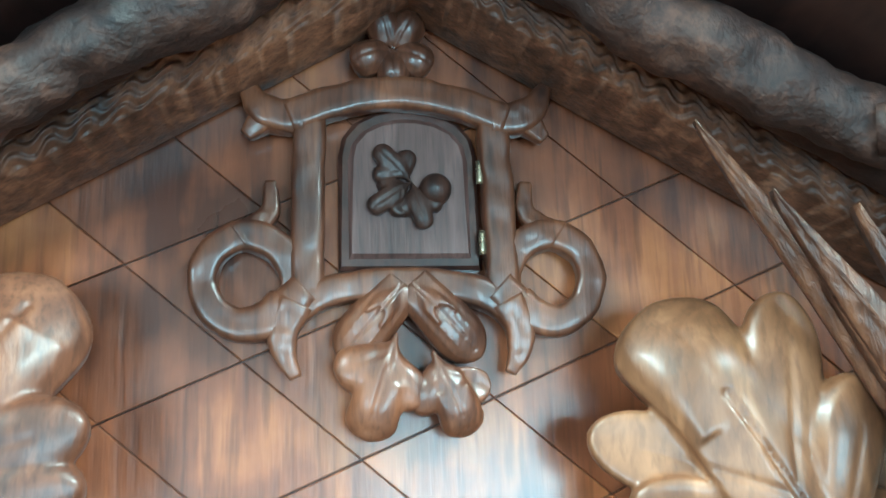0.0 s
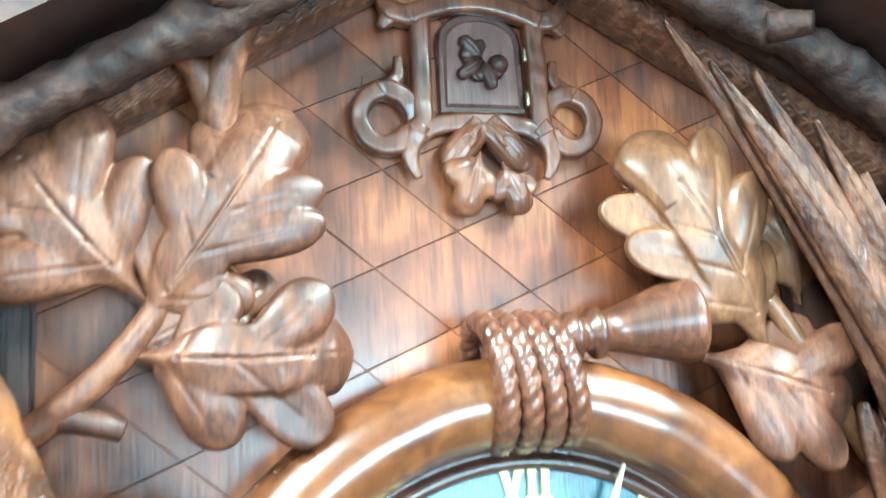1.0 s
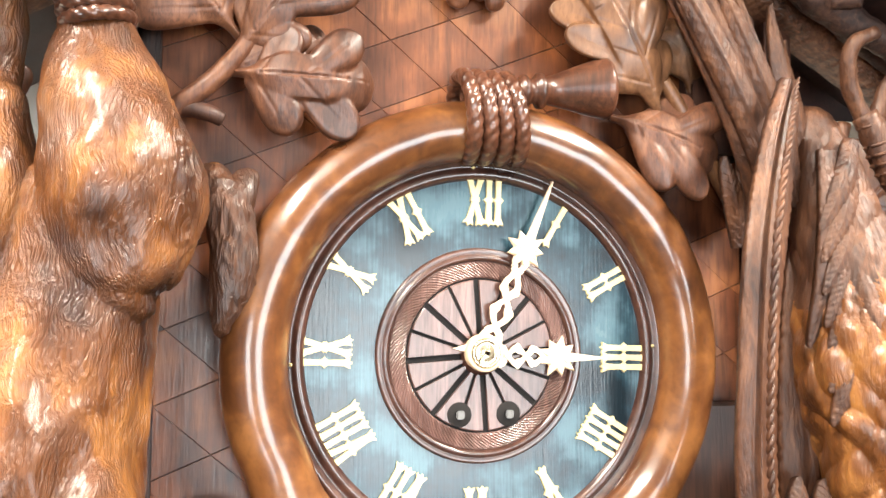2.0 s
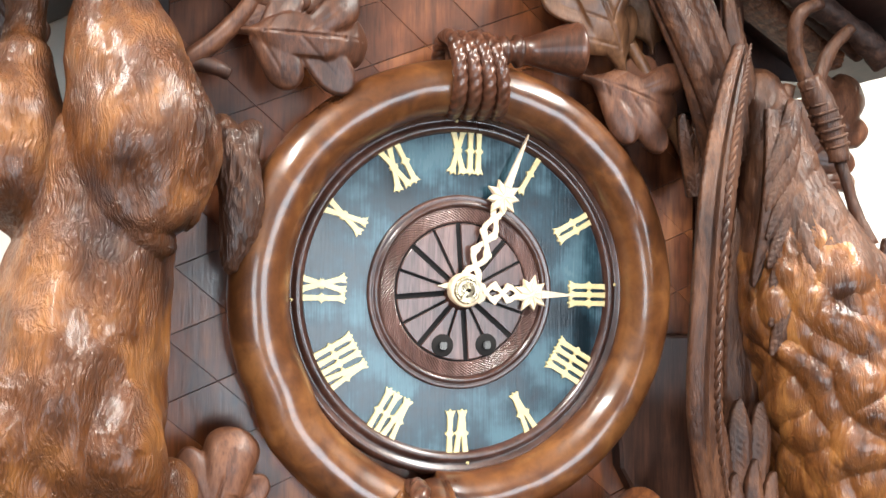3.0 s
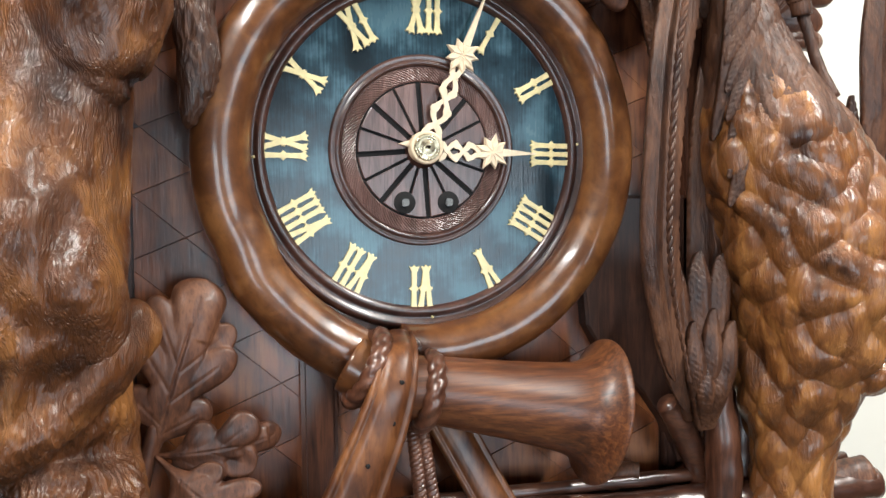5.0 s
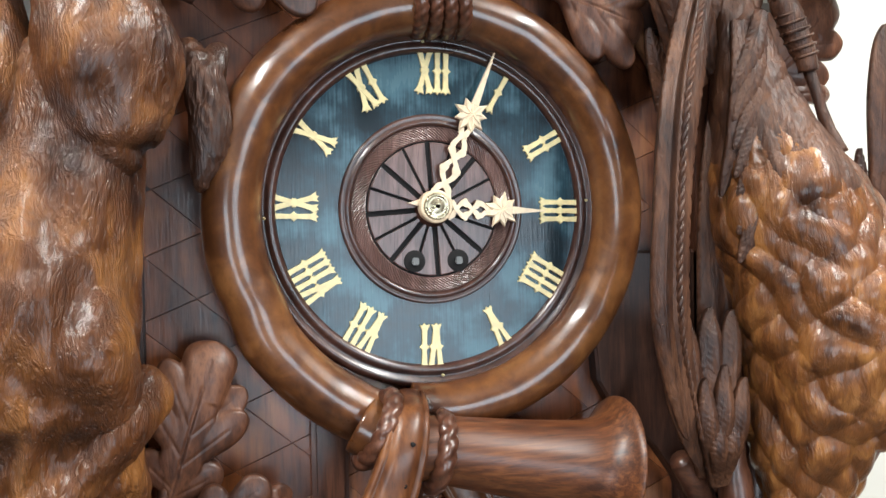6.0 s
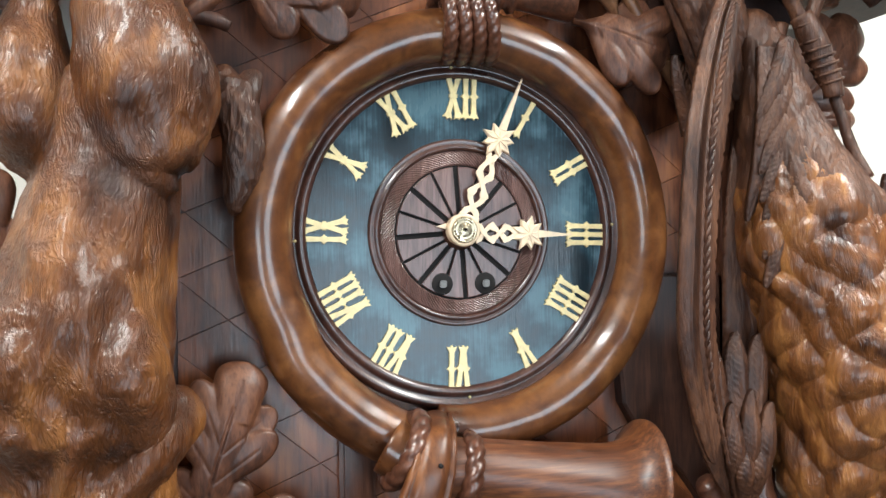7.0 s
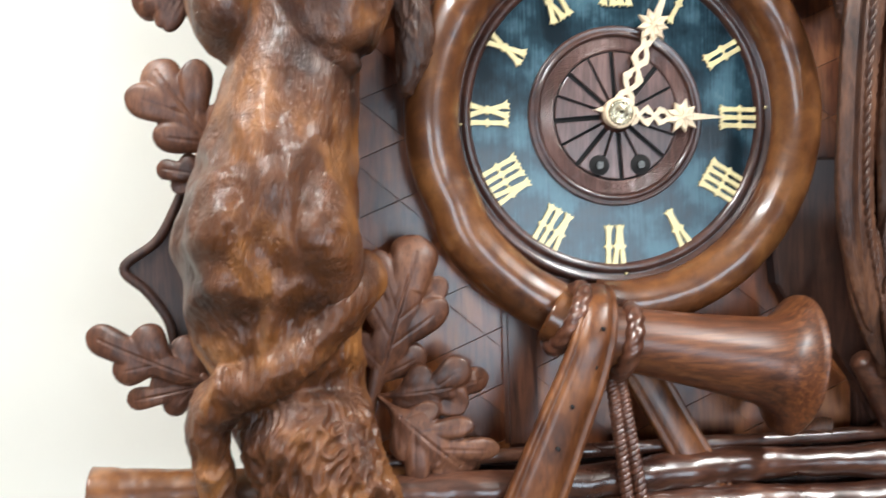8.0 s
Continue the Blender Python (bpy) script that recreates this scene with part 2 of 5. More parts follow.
def tube_lists(rows, n=40, seg=14, closed=False, flat=1.0, rough=0.0, freq=60, square=2.0):
    """Sweep along rows of x, y, z, radius (z from the dial's centre). flat: depth over width."""
    s = spline(rows, n) if not closed else np.array(rows, float)
    n = len(s)
    pts, rad = s[:, :3].copy(), s[:, 3]
    pts[:, 2] += Z0
    _, a, b = frames_along(pts, closed)
    verts, faces = [], []
    for i in range(n):
        for j in range(seg):
            w = 2 * math.pi * j / seg
            c, d = math.cos(w), math.sin(w)
            k = (abs(c) ** square + abs(d) ** square) ** (-1 / square)
            v = pts[i] + a[i] * c * k * rad[i] * flat + b[i] * d * k * rad[i]
            if rough:
                q = rough * noise.noise(Vector((v[0] * freq, v[1] * freq, v[2] * freq))) + 0.5 * rough * noise.noise(Vector((v[0] * freq * 3, v[1] * freq * 3, v[2] * freq * 3)))
                v = v + (a[i] * c + b[i] * d) * q
            verts.append(v)
    m = n if closed else n - 1
    for i in range(m):
        for j in range(seg):
            i2, j2 = (i + 1) % n, (j + 1) % seg
            faces.append((i * seg + j, i * seg + j2, i2 * seg + j2, i2 * seg + j))
    if not closed:
        faces.append(tuple(range(seg))[::-1])
        faces.append(tuple((n - 1) * seg + j for j in range(seg)))
    return verts, faces


def merge(*lists):
    V, Fc = [], []
    for v, f in lists:
        o = len(V)
        V += list(v)
        Fc += [tuple(i + o for i in q) for q in f]
    return V, Fc


def tube(name, rows, mat, parent=None, label="", **kw):
    v, f = tube_lists(rows, **kw)
    return from_lists(name, v, f, mat, parent, label)


def twist_lists(rows, turns, strands=3, seg=18):
    """A closed twisted rope in one skin: a fluted section that turns along the way."""
    s = np.array(rows, float)
    pts, rad = s[:, :3].copy(), s[:, 3]
    pts[:, 2] += Z0
    _, a, b = frames_along(pts, True)
    n = len(s)
    V, Fc = [], []
    for i in range(n):
        for j in range(seg):
            w = 2 * math.pi * j / seg
            ph = strands * w - 2 * math.pi * turns * i / n
            r = rad[i] * (0.80 + 0.24 * abs(math.sin(ph / 2)) ** 0.8)
            V.append(pts[i] + a[i] * math.cos(w) * r + b[i] * math.sin(w) * r)
    for i in range(n):
        for j in range(seg):
            i2, j2 = (i + 1) % n, (j + 1) % seg
            Fc.append((i * seg + j, i * seg + j2, i2 * seg + j2, i2 * seg + j))
    return V, Fc


def rope_lists(rows, n, strands=3, turns=10, closed=False, seg=7):
    s = np.array(rows, float) if closed else spline(rows, n)
    pts, rad = s[:, :3].copy(), s[:, 3]
    _, a, b = frames_along(pts, closed)
    out = []
    for k in range(strands):
        ph = 2 * math.pi * (k / strands + turns * np.arange(len(s)) / (len(s) if closed else len(s) - 1))
        q = pts + (a * np.cos(ph)[:, None] + b * np.sin(ph)[:, None]) * (rad * 0.5)[:, None]
        out.append(tube_lists(np.column_stack([q, rad * 0.62]), n=len(s), seg=seg, closed=closed))
    return merge(*out)


def lathe_lists(profile, origin, axis, seg=48, dent=0.0):
    """profile: rows of (along, radius). origin z from the dial's centre."""
    o = Vector((origin[0], origin[1], origin[2] + Z0))
    ax = Vector(axis).normalized()
    u = ax.orthogonal().normalized()
    w = ax.cross(u)
    verts, faces = [], []
    for h, r in profile:
        for j in range(seg):
            t = 2 * math.pi * j / seg
            verts.append(o + ax * h + (u * math.cos(t) + w * math.sin(t)) * r)
    for i in range(len(profile) - 1):
        for j in range(seg):
            j2 = (j + 1) % seg
            faces.append((i * seg + j, i * seg + j2, (i + 1) * seg + j2, (i + 1) * seg + j))
    return verts, faces


def lathe(name, profile, origin, axis, mat, parent=None, label="", seg=48, smooth=True):
    v, f = lathe_lists(profile, origin, axis, seg)
    return from_lists(name, v, f, mat, parent, label, smooth)


def prism(poly, y0, y1, bevel=0.0, bm=None):
    """A flat shape in x and z (from the dial's centre), from y1 (back) to y0 (front)."""
    bm = bm or bmesh.new()
    k = len(poly)
    cx, cz = sum(p[0] for p in poly) / k, sum(p[1] for p in poly) / k

    def inset(p):
        d = math.hypot(p[0] - cx, p[1] - cz) or 1
        q = max(0, 1 - bevel / d)
        return cx + (p[0] - cx) * q, cz + (p[1] - cz) * q
    back = [bm.verts.new((x, y1, z + Z0)) for x, z in poly]
    mid = [bm.verts.new((x, y0 + bevel * 0.7, z + Z0)) for x, z in poly] if bevel else back
    front = [bm.verts.new((x, y0, z + Z0)) for x, z in map(inset, poly)]
    rings = [back, mid, front] if bevel else [back, front]
    for r1, r2 in zip(rings, rings[1:]):
        for i in range(k):
            bm.faces.new((r1[i], r1[(i + 1) % k], r2[(i + 1) % k], r2[i]))
    bm.faces.new(front)
    bm.faces.new(back[::-1])
    return bm


def smoothstep(a, b, x):
    t = np.clip((x - a) / (b - a), 0, 1)
    return t * t * (3 - 2 * t)


def lobe_lists(root, along, across, nrm, length, width, puff, roll, thick, neck=0.66, fat=0.68, na=22, nb=13):
    """One spoon-shaped lobe of a carved leaf: rounded end, swollen or hollow face, swelling towards its middle."""
    top, bot = [], []
    for i in range(na):
        a = 1 - (1 - i / (na - 1)) ** 1.5
        if a < fat:
            w = neck + (1 - neck) * float(smoothstep(0, fat, a))
        else:
            w = math.sqrt(max(0.0, 1 - ((a - fat) / (1 - fat)) ** 2))
        w = max(w, 0.03) * width / 2
        for j in range(nb):
            b = -1 + 2 * j / (nb - 1)
            b = math.copysign(abs(b) ** 1.25, b)
            h = puff * width * (1 - b * b) * float(smoothstep(-0.1, 0.5, a)) * (1 - 0.6 * max(0, a - fat) / (1 - fat))
            h += roll * width * abs(b) ** 3 * (1 if b > 0 else 0.5) - 0.10 * width * abs(b) ** 8 - 0.16 * length * a * a
            p = root + along * length * a + across * w * b
            top.append(p + nrm * h)
            bot.append(root + along * length * a * 0.985 + across * w * b * 0.95 + nrm * (min(h, 0) - thick))
    o = na * nb
    Fc = []
    for i in range(na - 1):
        for j in range(nb - 1):
            k1, k2, k3, k4 = i * nb + j, i * nb + j + 1, (i + 1) * nb + j + 1, (i + 1) * nb + j
            Fc.append((k1, k2, k3, k4))
            Fc.append((o + k4, o + k3, o + k2, o + k1))
        for j, flip in ((0, 1), (nb - 1, 0)):
            k1, k4 = i * nb + j, (i + 1) * nb + j
            Fc.append((k1, k4, o + k4, o + k1) if flip else (k4, k1, o + k1, o + k4))
    for j in range(nb - 1):
        Fc.append((j + 1, j, o + j, o + j + 1))
        k = (na - 1) * nb
        Fc.append((k + j, k + j + 1, o + k + j + 1, o + k + j))
    return top + bot, Fc


def leaf_lists(base, tip, width, lobes=3, face=(0, -1, 0), bend=0.10, droop=0.0, cup=0.12, thick=0.0035, seed=0, skew=0.0, spread=50, fine=1.0, lead=0.40):
    """A carved oak leaf: spoon-shaped lobes in pairs along a cut midrib and one lobe at the end."""
    base, tip = np.array(base, float), np.array(tip, float)
    base[2] += Z0
    tip[2] += Z0
    e1 = tip - base
    L = np.linalg.norm(e1)
    e1 /= L
    nrm = np.array(face, float)
    nrm -= e1 * (nrm @ e1)
    nrm /= np.linalg.norm(nrm)
    e2 = np.cross(nrm, e1)
    rg = random.Random(seed * 7 + 3)
    na, nb = max(10, int(24 * fine)), max(7, int(15 * fine))
    veins = []

    def mid(s):
        return base + e1 * L * s + e2 * skew * L * math.sin(math.pi * s * 0.9) + nrm * (bend * L * math.sin(math.pi * s) + droop * L * s * s)

    def way(s):
        d = mid(min(s + 0.02, 1)) - mid(s - 0.02)
        d /= np.linalg.norm(d)
        n = nrm - d * (nrm @ d)
        n /= np.linalg.norm(n)
        return d, n, np.cross(n, d)
    out = []
    # web along the midrib, narrow at the stalk
    rows = 26
    top, bot = [], []
    us = (-1, -0.6, -0.25, -0.08, 0, 0.08, 0.25, 0.6, 1)
    for i in range(rows):
        t = 0.86 * i / (rows - 1)
        d, n, x = way(t)
        w = width * (0.035 + 0.17 * float(smoothstep(0.05, 0.35, t)))
        for u in us:
            h = 0.06 * width * (1 - abs(u)) - (0.0013 if u == 0 else 0) * min(1, width / 0.04)
            top.append(mid(t) + x * u * w + n * h)
            bot.append(mid(t) + x * u * w - n * thick)
    k, o = len(us), rows * len(us)
    Fc = []
    for i in range(rows - 1):
        for j in range(k - 1):
            q = (i * k + j, i * k + j + 1, (i + 1) * k + j + 1, (i + 1) * k + j)
            Fc.append(q)
            Fc.append(tuple(o + v for v in q[::-1]))
        Fc.append((i * k, (i + 1) * k, o + (i + 1) * k, o + i * k))
        Fc.append(((i + 1) * k + k - 1, i * k + k - 1, o + i * k + k - 1, o + (i + 1) * k + k - 1))
    for j in range(k - 1):
        Fc.append((j + 1, j, o + j, o + j + 1))
    out.append((top + bot, Fc))
    gap = (0.70 - 0.20) / max(1, lobes)
    for m in range(lobes):
        for side in (-1, 1):
            t = 0.17 + gap * (m + (0.18 if side > 0 else 0.0)) + rg.uniform(-0.02, 0.02)
            d, n, x = way(t)
            a = radians(spread - 10 * m / max(1, lobes - 1) + rg.uniform(-6, 6)) if lobes > 1 else radians(spread)
            grow = (0.80, 1.0, 0.86, 0.74)[m] if lobes > 2 else (1.0, 0.92)[m] if lobes == 2 else 0.9
            ln = width / 2 / math.sin(a) * grow * rg.uniform(0.92, 1.08)
            wd = min(L * gap * 1.06, ln * 0.74) * rg.uniform(0.90, 1.08)
            f = d * math.cos(a) + x * side * math.sin(a)
            g = np.cross(n, f)
            lift = rg.uniform(0.02, 0.07) * width
            tilt = n * rg.uniform(-0.10, 0.12)
            veins.append((mid(t), mid(t) + f * ln * 0.72, 0.5))
            puff = cup * rg.choice((1.3, 1.0, 0.7, -0.6))
            out.append(lobe_lists(mid(t) + n * (lift * 0.3 - 0.001), f + tilt, g, n, ln, wd, puff, rg.uniform(-0.05, 0.10), thick + lift * 0.3, na=na, nb=nb))
    d, n, x = way(0.8)
    s0 = 1 - lead
    out.append(lobe_lists(mid(s0) + n * 0.04 * width, (mid(1.0) - mid(s0)) / np.linalg.norm(mid(1.0) - mid(s0)), x, n, L * lead * 1.03, min(width * (0.54 if lobes else 0.95), L * lead * 0.95), cup, rg.uniform(-0.03, 0.08), thick + 0.04 * width, neck=0.84, na=na, nb=nb))
    knots = [mid(0.06 + 0.84 * k / 6) for k in range(7)]
    veins += [(p, q, 1.0) for p, q in zip(knots, knots[1:])]
    return merge(*out), veins, nrm


def skin(name, verts, faces, voxel, rounds):
    """Joins overlapping solids into one softened skin. Returns its points, normals and faces."""
    me = bpy.data.meshes.new(name + "_rough")
    me.from_pydata([tuple(v) for v in verts], [], faces)
    ob = new(name + "_rough", me)
    mod = ob.modifiers.new("skin", "REMESH")
    mod.mode, mod.voxel_size = "VOXEL", voxel
    sm = ob.modifiers.new("soften", "SMOOTH")
    sm.iterations, sm.factor = rounds, 0.5
    got = bpy.data.meshes.new_from_object(ob.evaluated_get(bpy.context.evaluated_depsgraph_get()))
    bpy.data.objects.remove(ob)
    bpy.data.meshes.remove(me)
    n = len(got.vertices)
    co, no = np.empty(n * 3), np.empty(n * 3)
    got.vertices.foreach_get("co", co)
    got.vertex_normals.foreach_get("vector", no)
    quads = [tuple(p.vertices) for p in got.polygons]
    bpy.data.meshes.remove(got)
    return co.reshape(-1, 3), no.reshape(-1, 3), quads


def leaf(name, base, tip, width, parent, mat=None, label="", **kw):
    (v, f), veins, nrm = leaf_lists(base, tip, width, **kw)
    co, no, f = skin(name, v, f, 0.0007 if width > 0.02 else 0.00045, 7)
    front = np.clip(no @ nrm, 0, 1)
    wide = 0.0009 if width > 0.04 else 0.0007 if width > 0.02 else 0.0004
    groove = np.zeros(len(co))
    for p, q, deep in veins:
        t = np.clip((co - p) @ (q - p) / ((q - p) @ (q - p)), 0, 1)
        off = co - (p + t[:, None] * (q - p))
        off -= (off @ nrm)[:, None] * nrm
        groove = np.maximum(groove, deep * (1 - 0.5 * t * (deep < 1)) * np.exp(-(off * off).sum(1) / wide ** 2))
    co -= nrm * (groove * front * wide * 1.2)[:, None]
    return from_lists(name, co, f, mat or LEAF, parent, label)


def feather_lists(rows, barb=0.0012, ns=90, nu=17, face=(0, -1, 0), pitch=0.006, curve=0.25, thick=0.003, point=0.5, quill=0.0016):
    """A long feather along rows of x, y, z, half width: raised quill, slanting barbs."""
    s = spline(rows, ns)
    pts = s[:, :3].copy()
    pts[:, 2] += Z0
    d = np.gradient(pts, axis=0)
    d /= np.linalg.norm(d, axis=1)[:, None]
    run = np.concatenate([[0], np.cumsum(np.linalg.norm(np.diff(pts, axis=0), axis=1))])
    f = np.array(face, float)
    top, bot = [], []
    for i in range(ns):
        nrm = f - d[i] * (f @ d[i])
        nrm /= np.linalg.norm(nrm)
        e2 = np.cross(nrm, d[i])
        t = i / (ns - 1)
        w = s[i, 3] * math.sqrt(max(0.0, 1 - max(0, (t - point) / (1 - point)) ** 3))
        for j in range(nu):
            u = -1 + 2 * j / (nu - 1)
            au = abs(u)
            saw = ((run[i] - au * w * 1.2) / pitch + 0.35 * noise.noise(Vector((run[i] * 90, u * 3, w * 50)))) % 1.0
            h = -curve * w * au ** 2 + barb * saw * min(1, au * 3) * (1.1 - 0.4 * au) + quill * math.exp(-(u / 0.10) ** 2)
            nick = 1 - 0.10 * (saw > 0.82) * (au > 0.95)
            p = pts[i] + e2 * u * w * nick + nrm * h
            top.append(p)
            bot.append(pts[i] + e2 * u * w * 0.96 - nrm * (thick + curve * w * au ** 2))
    o = ns * nu
    Fc = []
    for i in range(ns - 1):
        for j in range(nu - 1):
            a, b, c, e = i * nu + j, i * nu + j + 1, (i + 1) * nu + j + 1, (i + 1) * nu + j
            Fc.append((a, b, c, e))
            Fc.append((o + e, o + c, o + b, o + a))
        a, e = i * nu, (i + 1) * nu
        Fc.append((a, e, o + e, o + a))
        a, e = i * nu + nu - 1, (i + 1) * nu + nu - 1
        Fc.append((e, a, o + a, o + e))
    for j in range(nu - 1):
        Fc.append((j + 1, j, o + j, o + j + 1))
        k = (ns - 1) * nu
        Fc.append((k + j, k + j + 1, o + k + j + 1, o + k + j))
    return top + bot, Fc


def sculpt(name, limbs, voxel, shape):
    """Joins swollen limbs (rows of x, y, z, rx, ry, rz) into one skin and carves it by shape(points, normals)."""
    bm = bmesh.new()
    for rows, count in limbs:
        for x, y, z, rx, ry, rz in spline(rows, count):
            bmesh.ops.create_icosphere(bm, subdivisions=3, radius=1, matrix=Matrix.Translation((x, y, z + Z0)) @ Matrix.Diagonal((rx, ry, rz, 1)))
    bm.verts.index_update()
    verts, faces = [tuple(v.co) for v in bm.verts], [tuple(v.index for v in q.verts) for q in bm.faces]
    bm.free()
    co, no, faces = skin(name, verts, faces, voxel, 16)
    co += no * shape(co, no)[:, None]
    return [tuple(v) for v in co], faces


# ---- the room ----
def slab(name, x0, x1, y0, y1, z0, z1, mat, label, category):
    ob = part(name, box(x0, x1, y0, y1, z0, z1), mat)
    return tagged(ob, label, category, kind="structure")


WALL_Y = 0.185
slab("wall_north", -3.0, 3.0, WALL_Y, WALL_Y + 0.15, 0, 2.7, WALL, "cream painted room wall behind the clock", "wall")
# unseen room shell, added; its dark tones keep fill light off the clock
slab("wall_west", -3.15, -3.0, -3.2, WALL_Y + 0.15, 0, 2.7, FRAME, "unseen side wall, dark to cut fill light", "wall")
slab("wall_east", 3.0, 3.15, -3.2, WALL_Y + 0.15, 0, 2.7, FRAME, "unseen side wall, dark to cut fill light", "wall")
slab("floor", -3.15, 3.15, -3.2, WALL_Y + 0.15, -0.1, 0, FLOOR, "unseen floor, dark to cut fill light", "floor")
slab("ceiling", -3.15, 3.15, -3.2, WALL_Y + 0.15, 2.7, 2.8, CEIL, "unseen ceiling, toned down to cut fill light", "ceiling")
south = bmesh.new()
# unseen wall, dark to cut fill; its middle pier is added to darken reflections
edges = [-3.0, *(x for pair in WINDOWS for x in pair), 3.0]
for k in range(0, len(edges), 2):
    box(edges[k], edges[k + 1], -3.2, -3.05, 0, 2.7, bm=south)
for wx0, wx1 in WINDOWS:
    box(wx0, wx1, -3.2, -3.05, 0, WIN_Z[0], bm=south)
    box(wx0, wx1, -3.2, -3.05, WIN_Z[1], 2.7, bm=south)
tagged(part("wall_south", south, FRAME), "unseen dark wall with window openings and an added pier", "wall", kind="structure")

# ---- the clock's case ----
APEX, SLOPE, HALF = 0.312, 0.58, 0.188
case = thing("clock_case", (0, 0.1, Z0 - 0.23), "dark walnut cuckoo clock case with a gabled lattice front", "clock case")
gable = [(-HALF, -0.215), (HALF, -0.215), (HALF, APEX - SLOPE * HALF), (0, APEX), (-HALF, APEX - SLOPE * HALF)]
part("case_body", prism(gable, 0.0152, WALL_Y - 0.002), DARK, case)
for sx in (-1, 1):
    e = bmesh.new()
    x0, x1 = sorted((sx * (HALF - 0.010), sx * (HALF + 0.008)))
    box(x0, x1, 0.000, 0.0150, Z0 - 0.215, Z0 + APEX - SLOPE * HALF - 0.004, 0.002, e)
    part("corner_post", e, FRAME, case)
    e = bmesh.new()
    x0, x1 = sorted((sx * (HALF - 0.021), sx * (HALF - 0.0125)))
    box(x0, x1, 0.006, 0.0150, Z0 - 0.21, Z0 + APEX - SLOPE * HALF + 0.003, 0.002, e)
    part("edge_moulding", e, DARK, case)


def clip_half(poly, a, b, c):
    """Keeps the part of a convex shape where a*x + b*z <= c."""
    out = []
    for i, p in enumerate(poly):
        q = poly[(i + 1) % len(poly)]
        dp, dq = a * p[0] + b * p[1] - c, a * q[0] + b * q[1] - c
        if dp <= 0:
            out.append(p)
        if dp * dq < 0:
            t = dp / (dp - dq)
            out.append((p[0] + (q[0] - p[0]) * t, p[1] + (q[1] - p[1]) * t))
    return out


GB, GA = 0.42, -0.85          # slopes of the two sets of grooves
DB, DA = 0.0365, 0.0425
front_edge = [(-HALF + 0.022, -0.213), (HALF - 0.022, -0.213), (HALF - 0.022, APEX - SLOPE * HALF + 0.006), (0, APEX - 0.006), (-HALF + 0.022, APEX - SLOPE * HALF + 0.006)]
rt = random.Random(5)
for kb in range(-2, 20):
    for ka in range(-7, 21):
        b1, a1 = 0.300 - DB * kb, 0.301 - DA * ka
        gap = 0.00021
        poly = front_edge
        for a, b, c in ((-GB, 1, b1 - gap), (GB, -1, -(b1 - DB) - gap), (-GA, 1, a1 - gap * 0.6), (GA, -1, -(a1 - DA) - gap * 0.6)):
            poly = clip_half(poly, a, b, c)
            if len(poly) < 3:
                break
        if len(poly) < 3:
            continue
        area = abs(sum(p[0] * q[1] - q[0] * p[1] for p, q in zip(poly, poly[1:] + poly[:1]))) / 2
        if area < 1.5e-5:
            continue
        y = 0.0140 + rt.uniform(-0.0002, 0.0002)
        part("panel_tile", prism(poly, y, 0.0151, 0.0003), TILE, case)

